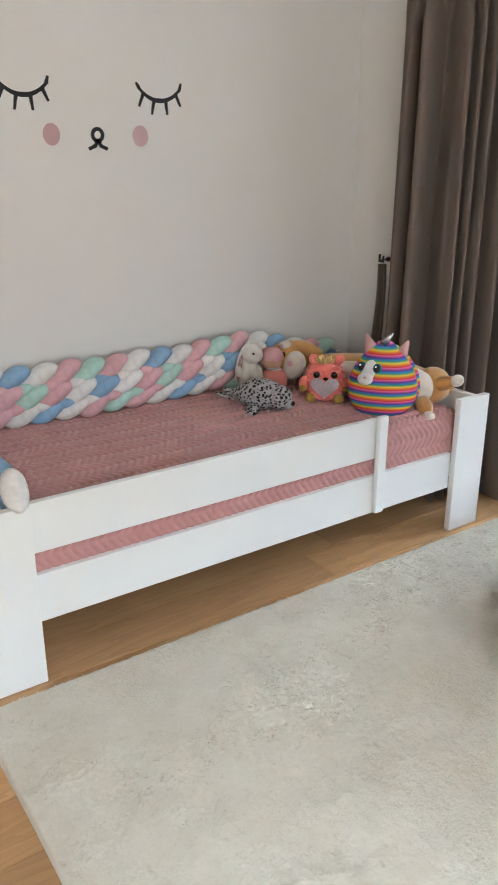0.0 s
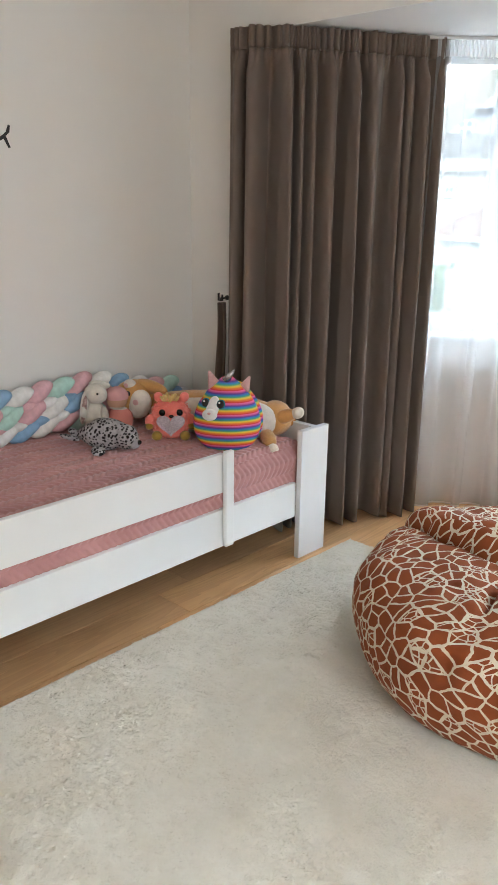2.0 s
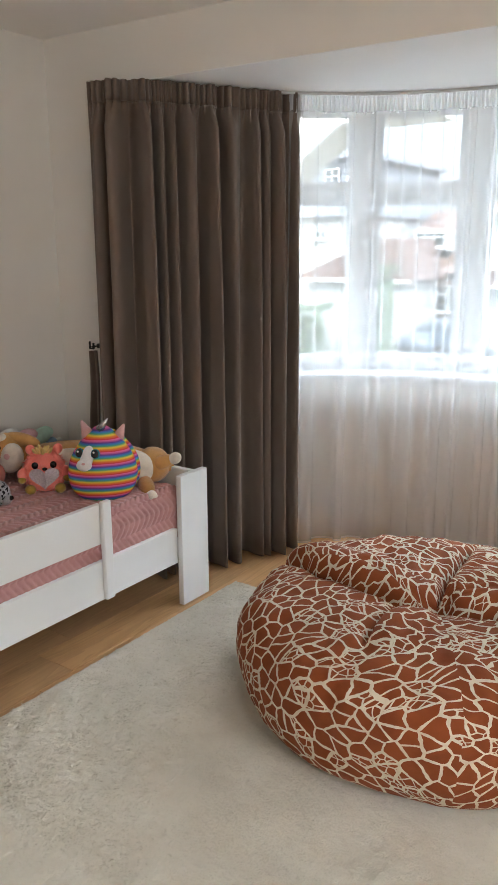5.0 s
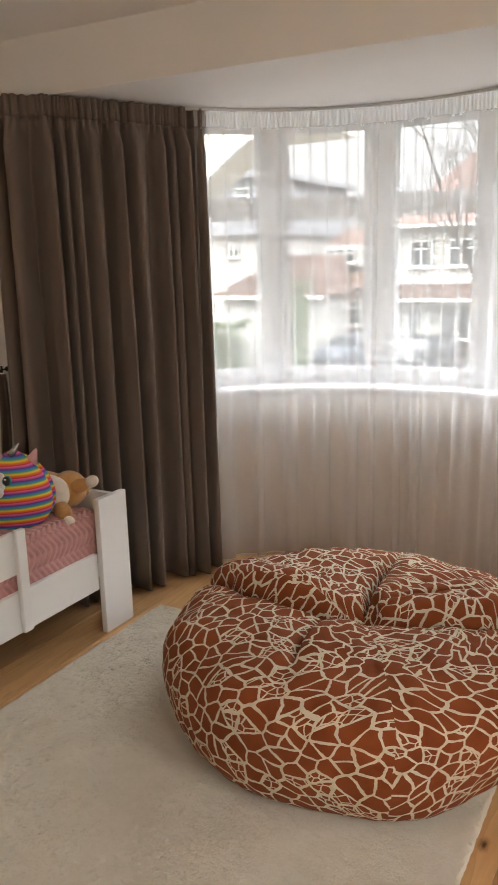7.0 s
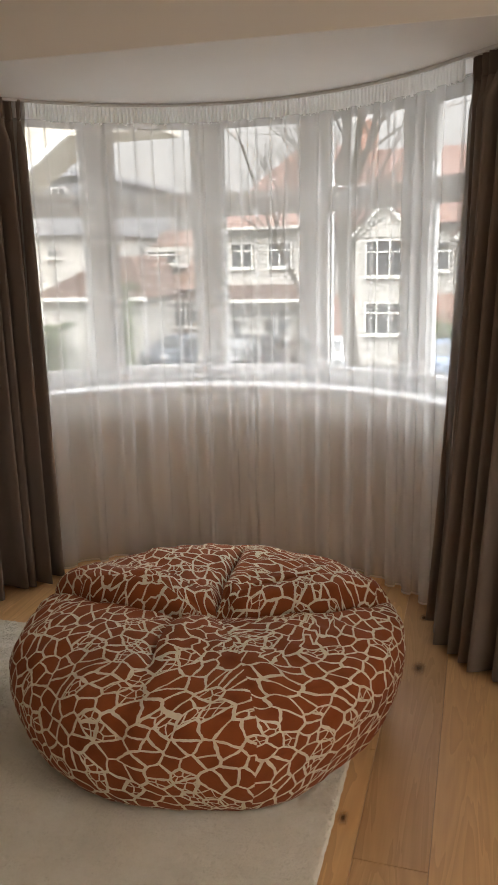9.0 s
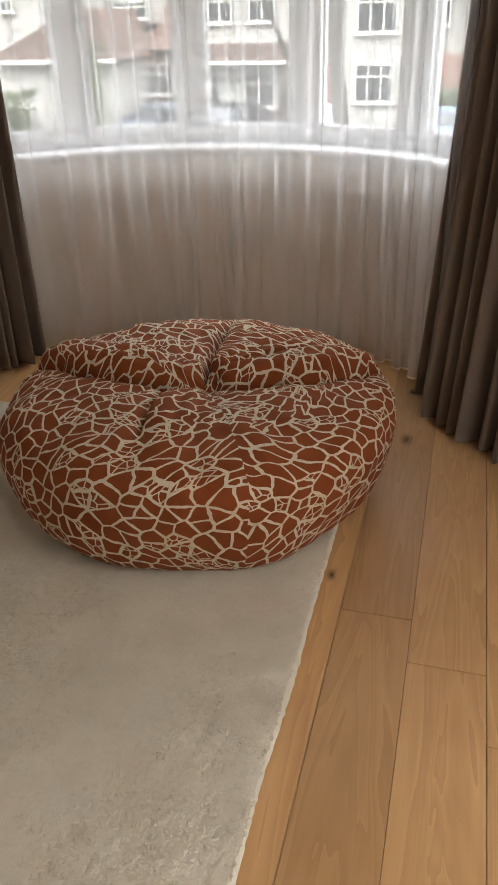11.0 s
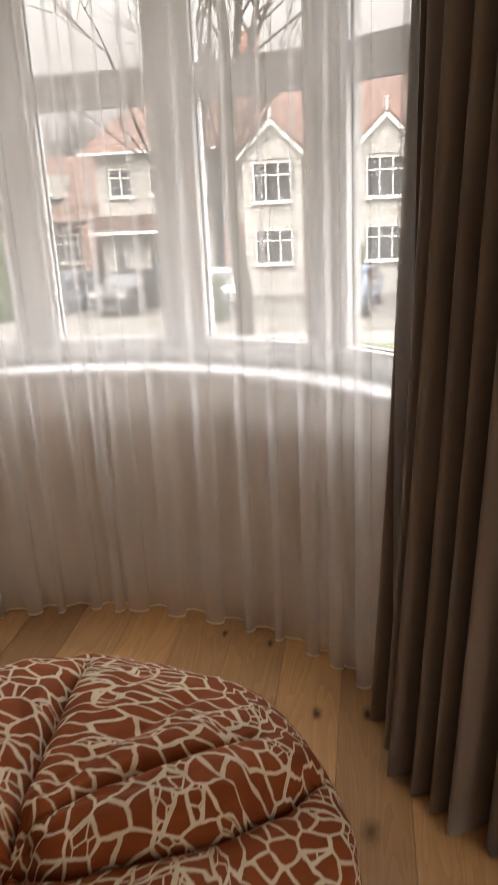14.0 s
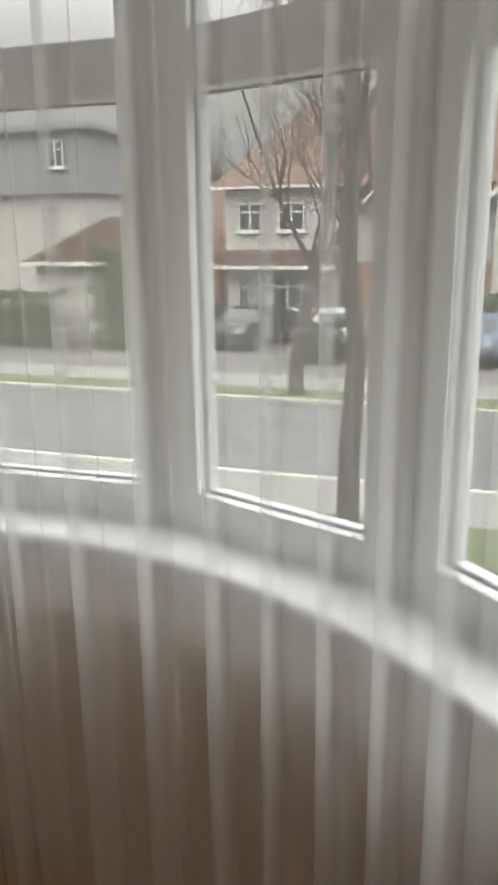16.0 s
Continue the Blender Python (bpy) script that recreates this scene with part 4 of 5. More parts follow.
def toy_rabbit():
    t = empty("rabbit_toy", 0.2, -0.765, TOP, 48)
    ell("body", (0, 0, 0.075), (0.052, 0.048, 0.078), OATMEAL, t, 0, 0, 0, 20, 14, 0.05)
    ell("head", (0.012, -0.015, 0.185), (0.052, 0.044, 0.046), OATMEAL, t, 0, 12, 0, 20, 14, 0.04)
    ell("ear", (-0.04, -0.032, 0.125), (0.019, 0.011, 0.08), OATMEAL, t, 0, 9, 0, 14, 12)
    ell("ear_lining", (-0.039, -0.0425, 0.12), (0.011, 0.004, 0.064), plain("floral_cotton", (0.4, 0.27, 0.25), 0.8, 0.5, 90), t, 0, 9, 0)
    ell("ear", (0.025, 0.03, 0.215), (0.05, 0.012, 0.02), OATMEAL, t, 0, 8, 10, 14, 12)
    ell("eye", (0.025, -0.057, 0.193), (0.005, 0.004, 0.005), BLACKEYE, t)
    for x in (-0.03, 0.035):
        ell("arm", (x * 1.4, -0.03, 0.09), (0.018, 0.018, 0.045), OATMEAL, t, 20, 0, 0)
        ell("foot", (x * 1.3, -0.06, 0.02), (0.022, 0.04, 0.02), OATMEAL, t)
    return tagged(t, "oatmeal rabbit soft toy with floppy floral-lined ears against the bumper", "soft toy", "soft toys on the bed")


def toy_doll():
    bm = bmesh.new()
    for c, r in (((0, 0, 0.145), (0.045, 0.04, 0.042)), ((0, 0.012, 0.165), (0.052, 0.047, 0.045)), ((0.01, 0, 0.06), (0.062, 0.05, 0.062))):
        q = ball(*r, 18, 12)
        bmesh.ops.translate(q, vec=c, verts=q.verts)
        me = bpy.data.meshes.new("tmp")
        q.to_mesh(me)
        q.free()
        bm.from_mesh(me)
        bpy.data.meshes.remove(me)
    t = link("rag_doll", bm, None, None, "", True)
    m = Mat("doll_cloth", 0.9, 0, 0.2)
    z = m.axis(m.coords(), 2)
    m.colour(m.ramp(m.math("MULTIPLY", z, 4.0), [(0.0, (0.55, 0.2, 0.16)), (0.44, (0.5, 0.46, 0.4)), (0.49, (0.5, 0.29, 0.2)), (0.62, (0.62, 0.33, 0.33))], True))
    m.bump(m.noise(m.coords(), 200, 3), 0.7, 0.004)
    t.data.materials.append(m.m)
    t.matrix_basis = pose(0.265, -0.685, TOP, 0, 0, 48)
    return tagged(t, "small rag doll in a pink knitted hat and coral skirt", "doll", "soft toys on the bed")


toy_seal()
toy_cat()
toy_coral()
toy_corgi()
toy_rabbit()
toy_doll()


# ---- sleepy-face stickers on the wall ----
def stroke(bm, pts, w0, w1, thick=0.0015):
    """A flat stroke on the wall through points (y, z), tapering from w0 to w1, with round ends."""
    n = len(pts)
    lo, hi = [], []
    for i, (y, z) in enumerate(pts):
        a, b = pts[max(i - 1, 0)], pts[min(i + 1, n - 1)]
        d = Vector((b[0] - a[0], b[1] - a[1])).normalized()
        w = (w0 + (w1 - w0) * i / (n - 1)) / 2
        lo.append((y - d.y * w, z + d.x * w))
        hi.append((y + d.y * w, z - d.x * w))
    ring = lo + hi[::-1]
    f = [bm.verts.new((0.0, y, z)) for y, z in ring]
    g = [bm.verts.new((thick, y, z)) for y, z in ring]
    for i in range(n - 1):
        j = 2 * n - 1 - i
        bm.faces.new((g[i], g[i + 1], g[j - 1], g[j]))
    for i in range(len(ring)):
        j = (i + 1) % len(ring)
        bm.faces.new((f[i], f[j], g[j], g[i]))


def eye_sticker(yc):
    ob = empty("eyelash_sticker", 0.0005, yc, 1.8)
    arc_pts = []
    for k in range(17):
        t = -1 + k / 8
        arc_pts.append((0.094 * t, -0.038 + 0.045 * abs(t) ** 2.2))
    lid = bmesh.new()
    stroke(lid, arc_pts[:9][::-1], 0.018, 0.011)
    stroke(lid, arc_pts[8:], 0.018, 0.011)
    part("eyelid", lid, INK, ob)
    for t, dy, dz in ((-0.78, -0.022, -0.05), (-0.28, -0.012, -0.055), (0.28, 0.006, -0.055), (0.78, 0.022, -0.045), (-0.97, -0.014, 0.022), (0.97, 0.008, 0.026)):
        y, z = 0.094 * t, -0.038 + 0.045 * abs(t) ** 2.2
        lash = bmesh.new()
        stroke(lash, [(y, z), (y + dy * 0.5, z + dz * 0.5), (y + dy, z + dz)], 0.016, 0.009, 0.0018)
        part("lash", lash, INK, ob)
    return tagged(ob, "black closed-eye eyelash sticker on the wall", "wall sticker", "face stickers on the wall")


eye_sticker(-1.07)
eye_sticker(-1.636)
for y in (-1.165, -1.54):
    bm = bmesh.new()
    bmesh.ops.create_cone(bm, cap_ends=True, segments=40, radius1=0.037, radius2=0.037, depth=0.0015)
    ob = link("cheek_sticker", bm, BLUSH)
    ob.matrix_basis = pose(0.001, y, 1.628, 0, 90, 0) @ Matrix.Diagonal((1.08, 0.92, 1, 1))
    tagged(ob, "round dusty pink cheek sticker on the wall", "wall sticker", "face stickers on the wall")
bm = bmesh.new()
loop = [(0.021 * math.sin(a), 0.022 - 0.022 * math.cos(a)) for a in [2 * math.pi * k / 20 for k in range(21)]]
stroke(bm, loop, 0.015, 0.015)
stroke(bm, [(0.0, 0.004), (-0.012, -0.018), (-0.04, -0.03)], 0.018, 0.013)
stroke(bm, [(0.0, 0.004), (0.012, -0.018), (0.04, -0.03)], 0.018, 0.013)
ob = link("nose_sticker", bm, INK)
ob.matrix_basis = pose(0.0005, -1.352, 1.607)
tagged(ob, "black looped nose sticker on the wall", "wall sticker", "face stickers on the wall")

# ---- tieback on its hook ----
hook = empty("curtain_tieback", 0.255, front(0.255), 1.085)
bm = bmesh.new()
bmesh.ops.create_cone(bm, cap_ends=True, segments=16, radius1=0.012, radius2=0.012, depth=0.008)
bmesh.ops.transform(bm, matrix=pose(0, -0.004, 0, 90, 0, 0), verts=bm.verts)
add_box(bm, -0.004, 0.004, -0.05, -0.004, -0.004, 0.004, 0.002)
add_box(bm, -0.016, -0.01, -0.055, -0.045, -0.01, 0.026, 0.002)
add_box(bm, 0.010, 0.016, -0.055, -0.045, -0.01, 0.02, 0.002)
add_box(bm, -0.016, 0.016, -0.054, -0.046, -0.012, -0.004, 0.002)
part("hook", bm, INK, hook, "small dark double hook")
bm = grid(10, 24, lambda u, v: ((u - 0.5) * (0.022 + 0.03 * v) + 0.006 * math.sin(v * 5), -0.048 - 0.018 * math.sin(u * math.pi * 2) - 0.008 * v, -0.02 - 0.44 * v))
p = part("strap", bm, CURTAIN, hook, "folded taupe cloth strap", True)
p.modifiers.new("thickness", "SOLIDIFY").thickness = 0.008
tagged(hook, "taupe cloth tieback hanging folded from a small wall hook", "curtain tieback")

# ---- outside: the street below ----
GROUND = -2.8


def brickwork(name, c1, c2, mortar, bw=0.225, bh=0.075):
    m = Mat(name, 0.85, 0, 0.2)
    v = m.coords((1, 1, 1), 0, (radians(90), 0, 0))
    bt = m.n.new("ShaderNodeTexBrick")
    bt.inputs["Color1"].default_value, bt.inputs["Color2"].default_value, bt.inputs["Mortar"].default_value = (*c1, 1), (*c2, 1), (*mortar, 1)
    bt.inputs["Scale"].default_value, bt.inputs["Brick Width"].default_value, bt.inputs["Row Height"].default_value, bt.inputs["Mortar Size"].default_value = 1.0, bw, bh, 0.01
    m.l.new(v, bt.inputs["Vector"])
    m.colour(m.mix(m.math("MULTIPLY", m.noise(v, 2, 5), 0.4), bt.outputs["Color"], shade(c1, 0.6)))
    m.bump(bt.outputs["Fac"], 0.4, -0.006)
    return m.m


def tiled(name, c):
    m = Mat(name, 0.8, 0, 0.3)
    v = m.coords()
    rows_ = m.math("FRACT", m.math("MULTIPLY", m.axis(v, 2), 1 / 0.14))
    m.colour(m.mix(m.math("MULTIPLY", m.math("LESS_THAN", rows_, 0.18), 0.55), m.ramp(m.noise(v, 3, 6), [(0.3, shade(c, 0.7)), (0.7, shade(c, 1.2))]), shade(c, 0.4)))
    m.bump(rows_, 0.5, 0.02)
    return m.m


RENDER_W = plain("white_render", (0.36, 0.35, 0.33), 0.85, 0.08, 1.2, 0.3, 80, 0.004)
BRICK_R, BRICK_B = brickwork("red_brick", (0.28, 0.11, 0.075), (0.24, 0.09, 0.06), (0.4, 0.35, 0.3)), brickwork("brown_brick", (0.22, 0.11, 0.075), (0.17, 0.09, 0.06), (0.3, 0.26, 0.22))
TILE_R, TILE_B = tiled("red_roof_tiles", (0.135, 0.078, 0.064)), tiled("brown_roof_tiles", (0.13, 0.08, 0.065))
PAINTED = plain("weathered_white_paint", (0.52, 0.52, 0.5), 0.5, 0.05, 3, 0.0)
GREYCLAD = plain("grey_cladding", (0.17, 0.175, 0.19), 0.6, 0.08, 2, 0.2, 30)
DARKGLASS = plain("dark_window_glass", (0.03, 0.035, 0.04), 0.06, 0.1, 1, 0.0)
ASPHALT = plain("asphalt", (0.075, 0.075, 0.077), 0.9, 0.2, 0.8, 0.5, 60, 0.006)
SLABS = brickwork("pavement_slabs", (0.19, 0.185, 0.175), (0.165, 0.16, 0.15), (0.14, 0.13, 0.12), 0.9, 0.6)
KERB = plain("kerb_stone", (0.3, 0.29, 0.27), 0.85, 0.15, 4)
GRASS = plain("grass", (0.075, 0.092, 0.042), 0.95, 0.3, 3, 0.8, 50, 0.03)
EARTH = plain("garden_ground", (0.095, 0.09, 0.08), 0.95, 0.25, 0.7, 0.6, 12, 0.03)
BARK = plain("bark", (0.06, 0.052, 0.044), 0.95, 0.3, 7, 0.9, 24, 0.03)
LEAF = plain("hedge_leaf", (0.06, 0.088, 0.03), 0.7, 0.35, 4, 0.0)

structure(link("ground", box(-300, 300, -200, 400, GROUND - 0.5, GROUND), EARTH), "front gardens and ground across the street", "ground")
structure(link("road", box(-120, 120, 12.3, 18.0, GROUND, GROUND + 0.01), ASPHALT), "worn grey asphalt street", "road")
for nm, y0, y1, mat in (("pavement_1", 10.6, 12.15, SLABS), ("pavement_2", 19.3, 21.0, SLABS), ("verge_1", 9.2, 10.6, GRASS), ("verge_2", 18.15, 19.3, GRASS)):
    structure(link(nm, box(-120, 120, y0, y1, GROUND, GROUND + 0.11), mat), "grass verge beside the street" if "verge" in nm else "slab pavement beside the street", "verge" if "verge" in nm else "pavement")
for nm, y0 in (("kerb_1", 12.15), ("kerb_2", 18.0)):
    structure(link(nm, box(-120, 120, y0, y0 + 0.15, GROUND, GROUND + 0.12, 0.01, 1), KERB), "grey stone kerb", "kerb")


def prism(pts, y0, y1):
    """An upright outline of (x, z) pulled from y0 to y1."""
    bm = bmesh.new()
    a = [bm.verts.new((x, y0, z)) for x, z in pts]
    b = [bm.verts.new((x, y1, z)) for x, z in pts]
    bm.faces.new(a)
    bm.faces.new(b[::-1])
    for i in range(len(pts)):
        j = (i + 1) % len(pts)
        bm.faces.new((a[i], a[j], b[j], b[i]))
    return bm


def house_window(house, x0, x1, z0, z1, y, cols=2):
    w = part("window", box(x0, x1, y - 0.05, y + 0.02, z0, z1), DARKGLASS, house)
    fr = bmesh.new()
    t = 0.07
    bars = [(x0, x0 + t, z0, z1), (x1 - t, x1, z0, z1), (x0, x1, z0, z0 + t), (x0, x1, z1 - t, z1), (x0, x1, z1 - (z1 - z0) * 0.33 - t / 2, z1 - (z1 - z0) * 0.33 + t / 2)]
    for k in range(1, cols):
        c = x0 + (x1 - x0) * k / cols
        bars.append((c - t / 2, c + t / 2, z0, z1))
    for q, a in enumerate(bars):
        add_box(fr, a[0], a[1], y - 0.09 - 0.003 * q, y - 0.051, a[2], a[3])
    part("window_frame", fr, PAINTED, w)
    part("sill", box(x0 - 0.08, x1 + 0.08, y - 0.16, y - 0.02, z0 - 0.08, z0), PAINTED, w)
    return w


def hip_roof(x0, x1, y0, y1, z0, z1, hipl, hipr):
    bm = bmesh.new()
    ym = (y0 + y1) / 2
    v = [bm.verts.new(p) for p in ((x0, y0, z0), (x1, y0, z0), (x1, y1, z0), (x0, y1, z0), (x0 + hipl, ym, z1), (x1 - hipr, ym, z1))]
    for f in ((0, 1, 5, 4), (2, 3, 4, 5), (3, 0, 4), (1, 2, 5), (0, 3, 2, 1)):
        bm.faces.new([v[k] for k in f])
    return bm


def house_a():
    h = empty("house", -5.5, 30, GROUND)
    h.matrix_basis = Matrix.Identity(4)
    part("wall", box(-8.0, -3.4, 30, 38, GROUND, 2.95), RENDER_W, h)
    part("brick_base", box(-8.02, -3.38, 29.93, 29.995, GROUND, -1.85), BRICK_R, h)
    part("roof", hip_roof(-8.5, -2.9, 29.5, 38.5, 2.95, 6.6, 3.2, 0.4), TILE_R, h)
    part("gutter", box(-8.5, -2.9, 29.42, 29.5, 2.86, 2.96), PAINTED, h)
    part("porch_roof", prism([(-8.2, -0.05), (-3.3, -0.05), (-3.5, 0.56), (-8.0, 0.56)], 29.1, 29.99), TILE_B, h)
    part("porch_fascia", box(-8.2, -3.3, 29.02, 29.1, -0.15, -0.02), PAINTED, h)
    for a in ((-7.45, -6.45, 1.27, 2.35), (-5.8, -4.73, 1.27, 2.35), (-6.05, -4.8, -1.76, -0.43)):
        house_window(h, *a, 30, 2)
    house_window(h, -7.5, -7.0, -1.7, -0.5, 30, 1)
    part("door", box(-4.4, -3.6, 29.95, 29.99, GROUND + 0.1, -0.7), BRICK_B, h)
    return tagged(h, "white rendered house with a red tiled roof across the street", "house", "houses across the street")


def house_b():
    h = empty("house", 0, 0, 0)
    part("wall", box(-3.0, 7.4, 30.6, 39, GROUND, 2.9), RENDER_W, h)
    part("brick_front", box(-3.02, 7.42, 30.5, 30.595, GROUND, 0.05), BRICK_R, h)
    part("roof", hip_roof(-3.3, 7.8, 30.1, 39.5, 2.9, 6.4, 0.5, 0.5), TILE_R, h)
    for c in (-0.85, 3.5):
        bay = part("bay", box(c - 1.15, c + 1.15, 29.8, 30.59, GROUND, 2.45), RENDER_W, h)
        part("gable", prism([(c - 1.4, 2.4), (c + 1.4, 2.4), (c, 3.72)], 29.75, 33), RENDER_W, h)
        for s in (-1, 1):
            part("bargeboard", prism([(c + s * 1.62, 2.3), (c + s * 1.5, 2.2), (c, 3.62), (c, 3.86)], 29.6, 29.74), PAINTED, h)
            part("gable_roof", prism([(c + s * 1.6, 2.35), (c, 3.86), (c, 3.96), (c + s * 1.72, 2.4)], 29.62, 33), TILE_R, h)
        part("finial", box(c - 0.05, c + 0.05, 29.6, 29.7, 3.8, 4.35), PAINTED, h)
        house_window(h, c - 0.75, c + 0.75, 0.82, 2.3, 29.8, 3)
        house_window(h, c - 0.75, c + 0.75, -1.55, -0.2, 29.8, 3)
    house_window(h, 0.95, 1.75, 1.0, 2.2, 30.6, 1)
    part("door", box(0.9, 1.8, 30.42, 30.49, GROUND, -0.7), BRICK_B, h)
    part("chimney", box(-2.6, -1.8, 34, 35, 4.5, 7.6), BRICK_R, h)
    return tagged(h, "white and red brick house with two gabled bays", "house", "houses across the street")


def house_c():
    h = empty("house", 0, 0, 0)
    part("wall", box(-24, -14.8, 31, 40, GROUND, 2.95), RENDER_W, h)
    part("upper_storey", box(-24.2, -14.5, 30.6, 40, 2.95, 5.5), GREYCLAD, h)
    part("flat_roof", box(-24.5, -14.1, 30.2, 40.4, 5.5, 5.75), GREYCLAD, h)
    house_window(h, -16.3, -15.5, 4.0, 5.1, 30.6, 2)
    house_window(h, -17.0, -16.4, 1.9, 2.5, 31, 2)
    return tagged(h, "white house with a grey clad flat-roofed upper storey", "house", "houses across the street")


def house_d():
    h = empty("house", 0, 0, 0)
    part("wall", box(-14.0, -8.4, 34, 42, GROUND, 1.0), BRICK_B, h)
    part("roof", hip_roof(-14.5, -8.0, 33.4, 42.5, 0.3, 3.3, 0.6, 2.6), TILE_B, h)
    part("dormer", box(-13.2, -11.4, 33.9, 36, 1.3, 2.35), RENDER_W, h)
    house_window(h, -13.1, -11.5, 1.5, 2.2, 33.9, 3)
    house_window(h, -12.5, -10.5, -1.6, -0.3, 34, 3)
    part("porch_pier", box(-9.4, -8.9, 31.5, 34, GROUND, 0.2), BRICK_R, h)
    return tagged(h, "brown brick house with a brown tiled roof and white dormer", "house", "houses across the street")


def garage():
    h = empty("garage", 0, 0, 0)
    part("wall", box(-15.0, -10.4, 27, 30.2, GROUND, 0.2), RENDER_W, h)
    part("roof", prism([(-15.5, 0.2), (-10.0, 0.2), (-10.6, 1.85), (-11.5, 1.88)], 26.6, 30.3), TILE_B, h)
    part("fascia", box(-15.5, -10.0, 26.52, 26.6, 0.08, 0.24), PAINTED, h)
    return tagged(h, "white garage with a sloping brown tiled roof", "garage")


house_a()
house_b()
house_c()
house_d()
garage()

# the sloping verge of the neighbouring roof, close outside the bay
verge = empty("roof_verge", 0, 0, 0)
part("soffit", prism([(0.95, 2.385), (0.295, 2.383), (0.0, 2.185), (-0.35, 1.95), (-0.9, 1.95), (-0.9, 2.9), (0.95, 2.9)], 2.35, 2.75), plain("beige_board", (0.5, 0.46, 0.4), 0.7), verge)
part("gable_wall", box(-3.0, -0.95, 2.35, 2.75, GROUND, 2.9), RENDER_W, verge)
part("bargeboard", prism([(0.31, 2.38), (-0.34, 1.942), (-0.36, 1.97), (0.29, 2.41)], 2.31, 2.348), UPVC, verge)
tagged(verge, "beige boarded roof verge just outside the bay window", "roof edge")


# ---- bare winter trees ----
def tree(name, x, y, height, r, seed, levels, label, trunk=0.24):
    rng = random.Random(seed)
    t = empty(name, x, y, GROUND)
    limbs, twigs = bmesh.new(), bmesh.new()

    def tube(bm, a, b, ra, rb, n):
        d = (b - a).normalized()
        q = d.to_track_quat("Z", "Y").to_matrix()
        ring = [[bm.verts.new(p + q @ Vector((math.cos(2 * math.pi * k / n) * rr, math.sin(2 * math.pi * k / n) * rr, 0))) for k in range(n)] for p, rr in ((a, ra), (b, rb))]
        for k in range(n):
            bm.faces.new((ring[0][k], ring[0][(k + 1) % n], ring[1][(k + 1) % n], ring[1][k]))

    def grow(p, d, length, rad, lev):
        steps = 4 if lev < 2 else 3
        for s in range(steps):
            e = p + d * (length / steps)
            tube(limbs if lev < 3 else twigs, p, e, rad, rad * 0.87, 8 if lev < 2 else (5 if lev < 3 else 3))
            p, rad = e, rad * 0.87
            d = (d + Vector((rng.uniform(-0.16, 0.16), rng.uniform(-0.16, 0.16), rng.uniform(-0.02, 0.1)))).normalized()
            if lev and s and lev < levels and rng.random() < 0.75:
                side(p, d, length, rad, lev)
        if lev < 2:
            grow(p, d, height * 0.2, rad, lev + 1)
        if lev < levels:
            for _ in range(4 if lev < 2 else 3):
                side(p, d, length, rad, lev)

    def side(p, d, length, rad, lev):
        ax = Vector((rng.uniform(-1, 1), rng.uniform(-1, 1), rng.uniform(-0.1, 0.5))).normalized()
        nd = (d * rng.uniform(0.6, 1.0) + ax * rng.uniform(0.5, 0.9)).normalized()
        grow(p, nd, (height * 0.2 if lev == 0 else length) * rng.uniform(0.6, 0.82), max(0.006, rad * rng.uniform(0.55, 0.72)), lev + 1)
    grow(Vector((0, 0, 0)), Vector((rng.uniform(-0.05, 0.05), 0, 1)).normalized(), height * trunk, r, 0)
    part("trunk", limbs, BARK, t, smooth=True)
    part("twigs", twigs, BARK, t)
    return tagged(t, label, "tree", "street trees")


tree("street_tree", -2.1, 18.7, 13.5, 0.22, 5, 4, "bare winter tree on the far grass verge")
tree("street_tree", 0.98, 9.9, 11.5, 0.17, 12, 4, "tall bare winter tree on the near grass verge", 0.46)
tree("garden_tree", -11.5, 44, 11.0, 0.22, 9, 5, "bare winter tree behind the houses")
tree("garden_tree", -16.5, 48, 9.5, 0.2, 31, 5, "bare winter tree behind the houses")


def leaf_mass(name, x0, x1, y0, y1, h, count, seed, label, category):
    """A clipped bush: a lumpy dark core and many small leaf blades on it."""
    rng = random.Random(seed)
    bm = bmesh.new()
    for _ in range(count):
        u, v, w = rng.random(), rng.random(), rng.random()
        face = rng.random()
        x, y, z = x0 + (x1 - x0) * u, y0 + (y1 - y0) * v, GROUND + h * w
        if face < 0.45:
            y = y0
        elif face < 0.8:
            z = GROUND + h
        z += 0.45 * noise.noise((x * 0.9, y * 0.9, 3)) * w + 0.12 * noise.noise((x * 3, y * 3, 5))
        y += 0.45 * noise.noise((x * 2, z * 2, 8))
        c = Vector((x, y + rng.uniform(-0.06, 0.06), z + rng.uniform(-0.07, 0.09)))
        q = Euler((rng.uniform(0, 6.3), rng.uniform(0, 6.3), rng.uniform(0, 6.3))).to_matrix()
        s = rng.uniform(0.05, 0.1)
        bm.faces.new([bm.verts.new(c + q @ Vector(k) * s) for k in ((-1, 0, 0), (0, -0.45, 0.1), (1, 0, 0), (0, 0.45, 0.1))])
    add_box(bm, x0 + 0.3, x1 - 0.3, y0 + 0.3, y1 - 0.2, GROUND, GROUND + h - 0.4, 0.25, 3)
    return tagged(link(name, bm, LEAF), label, category)


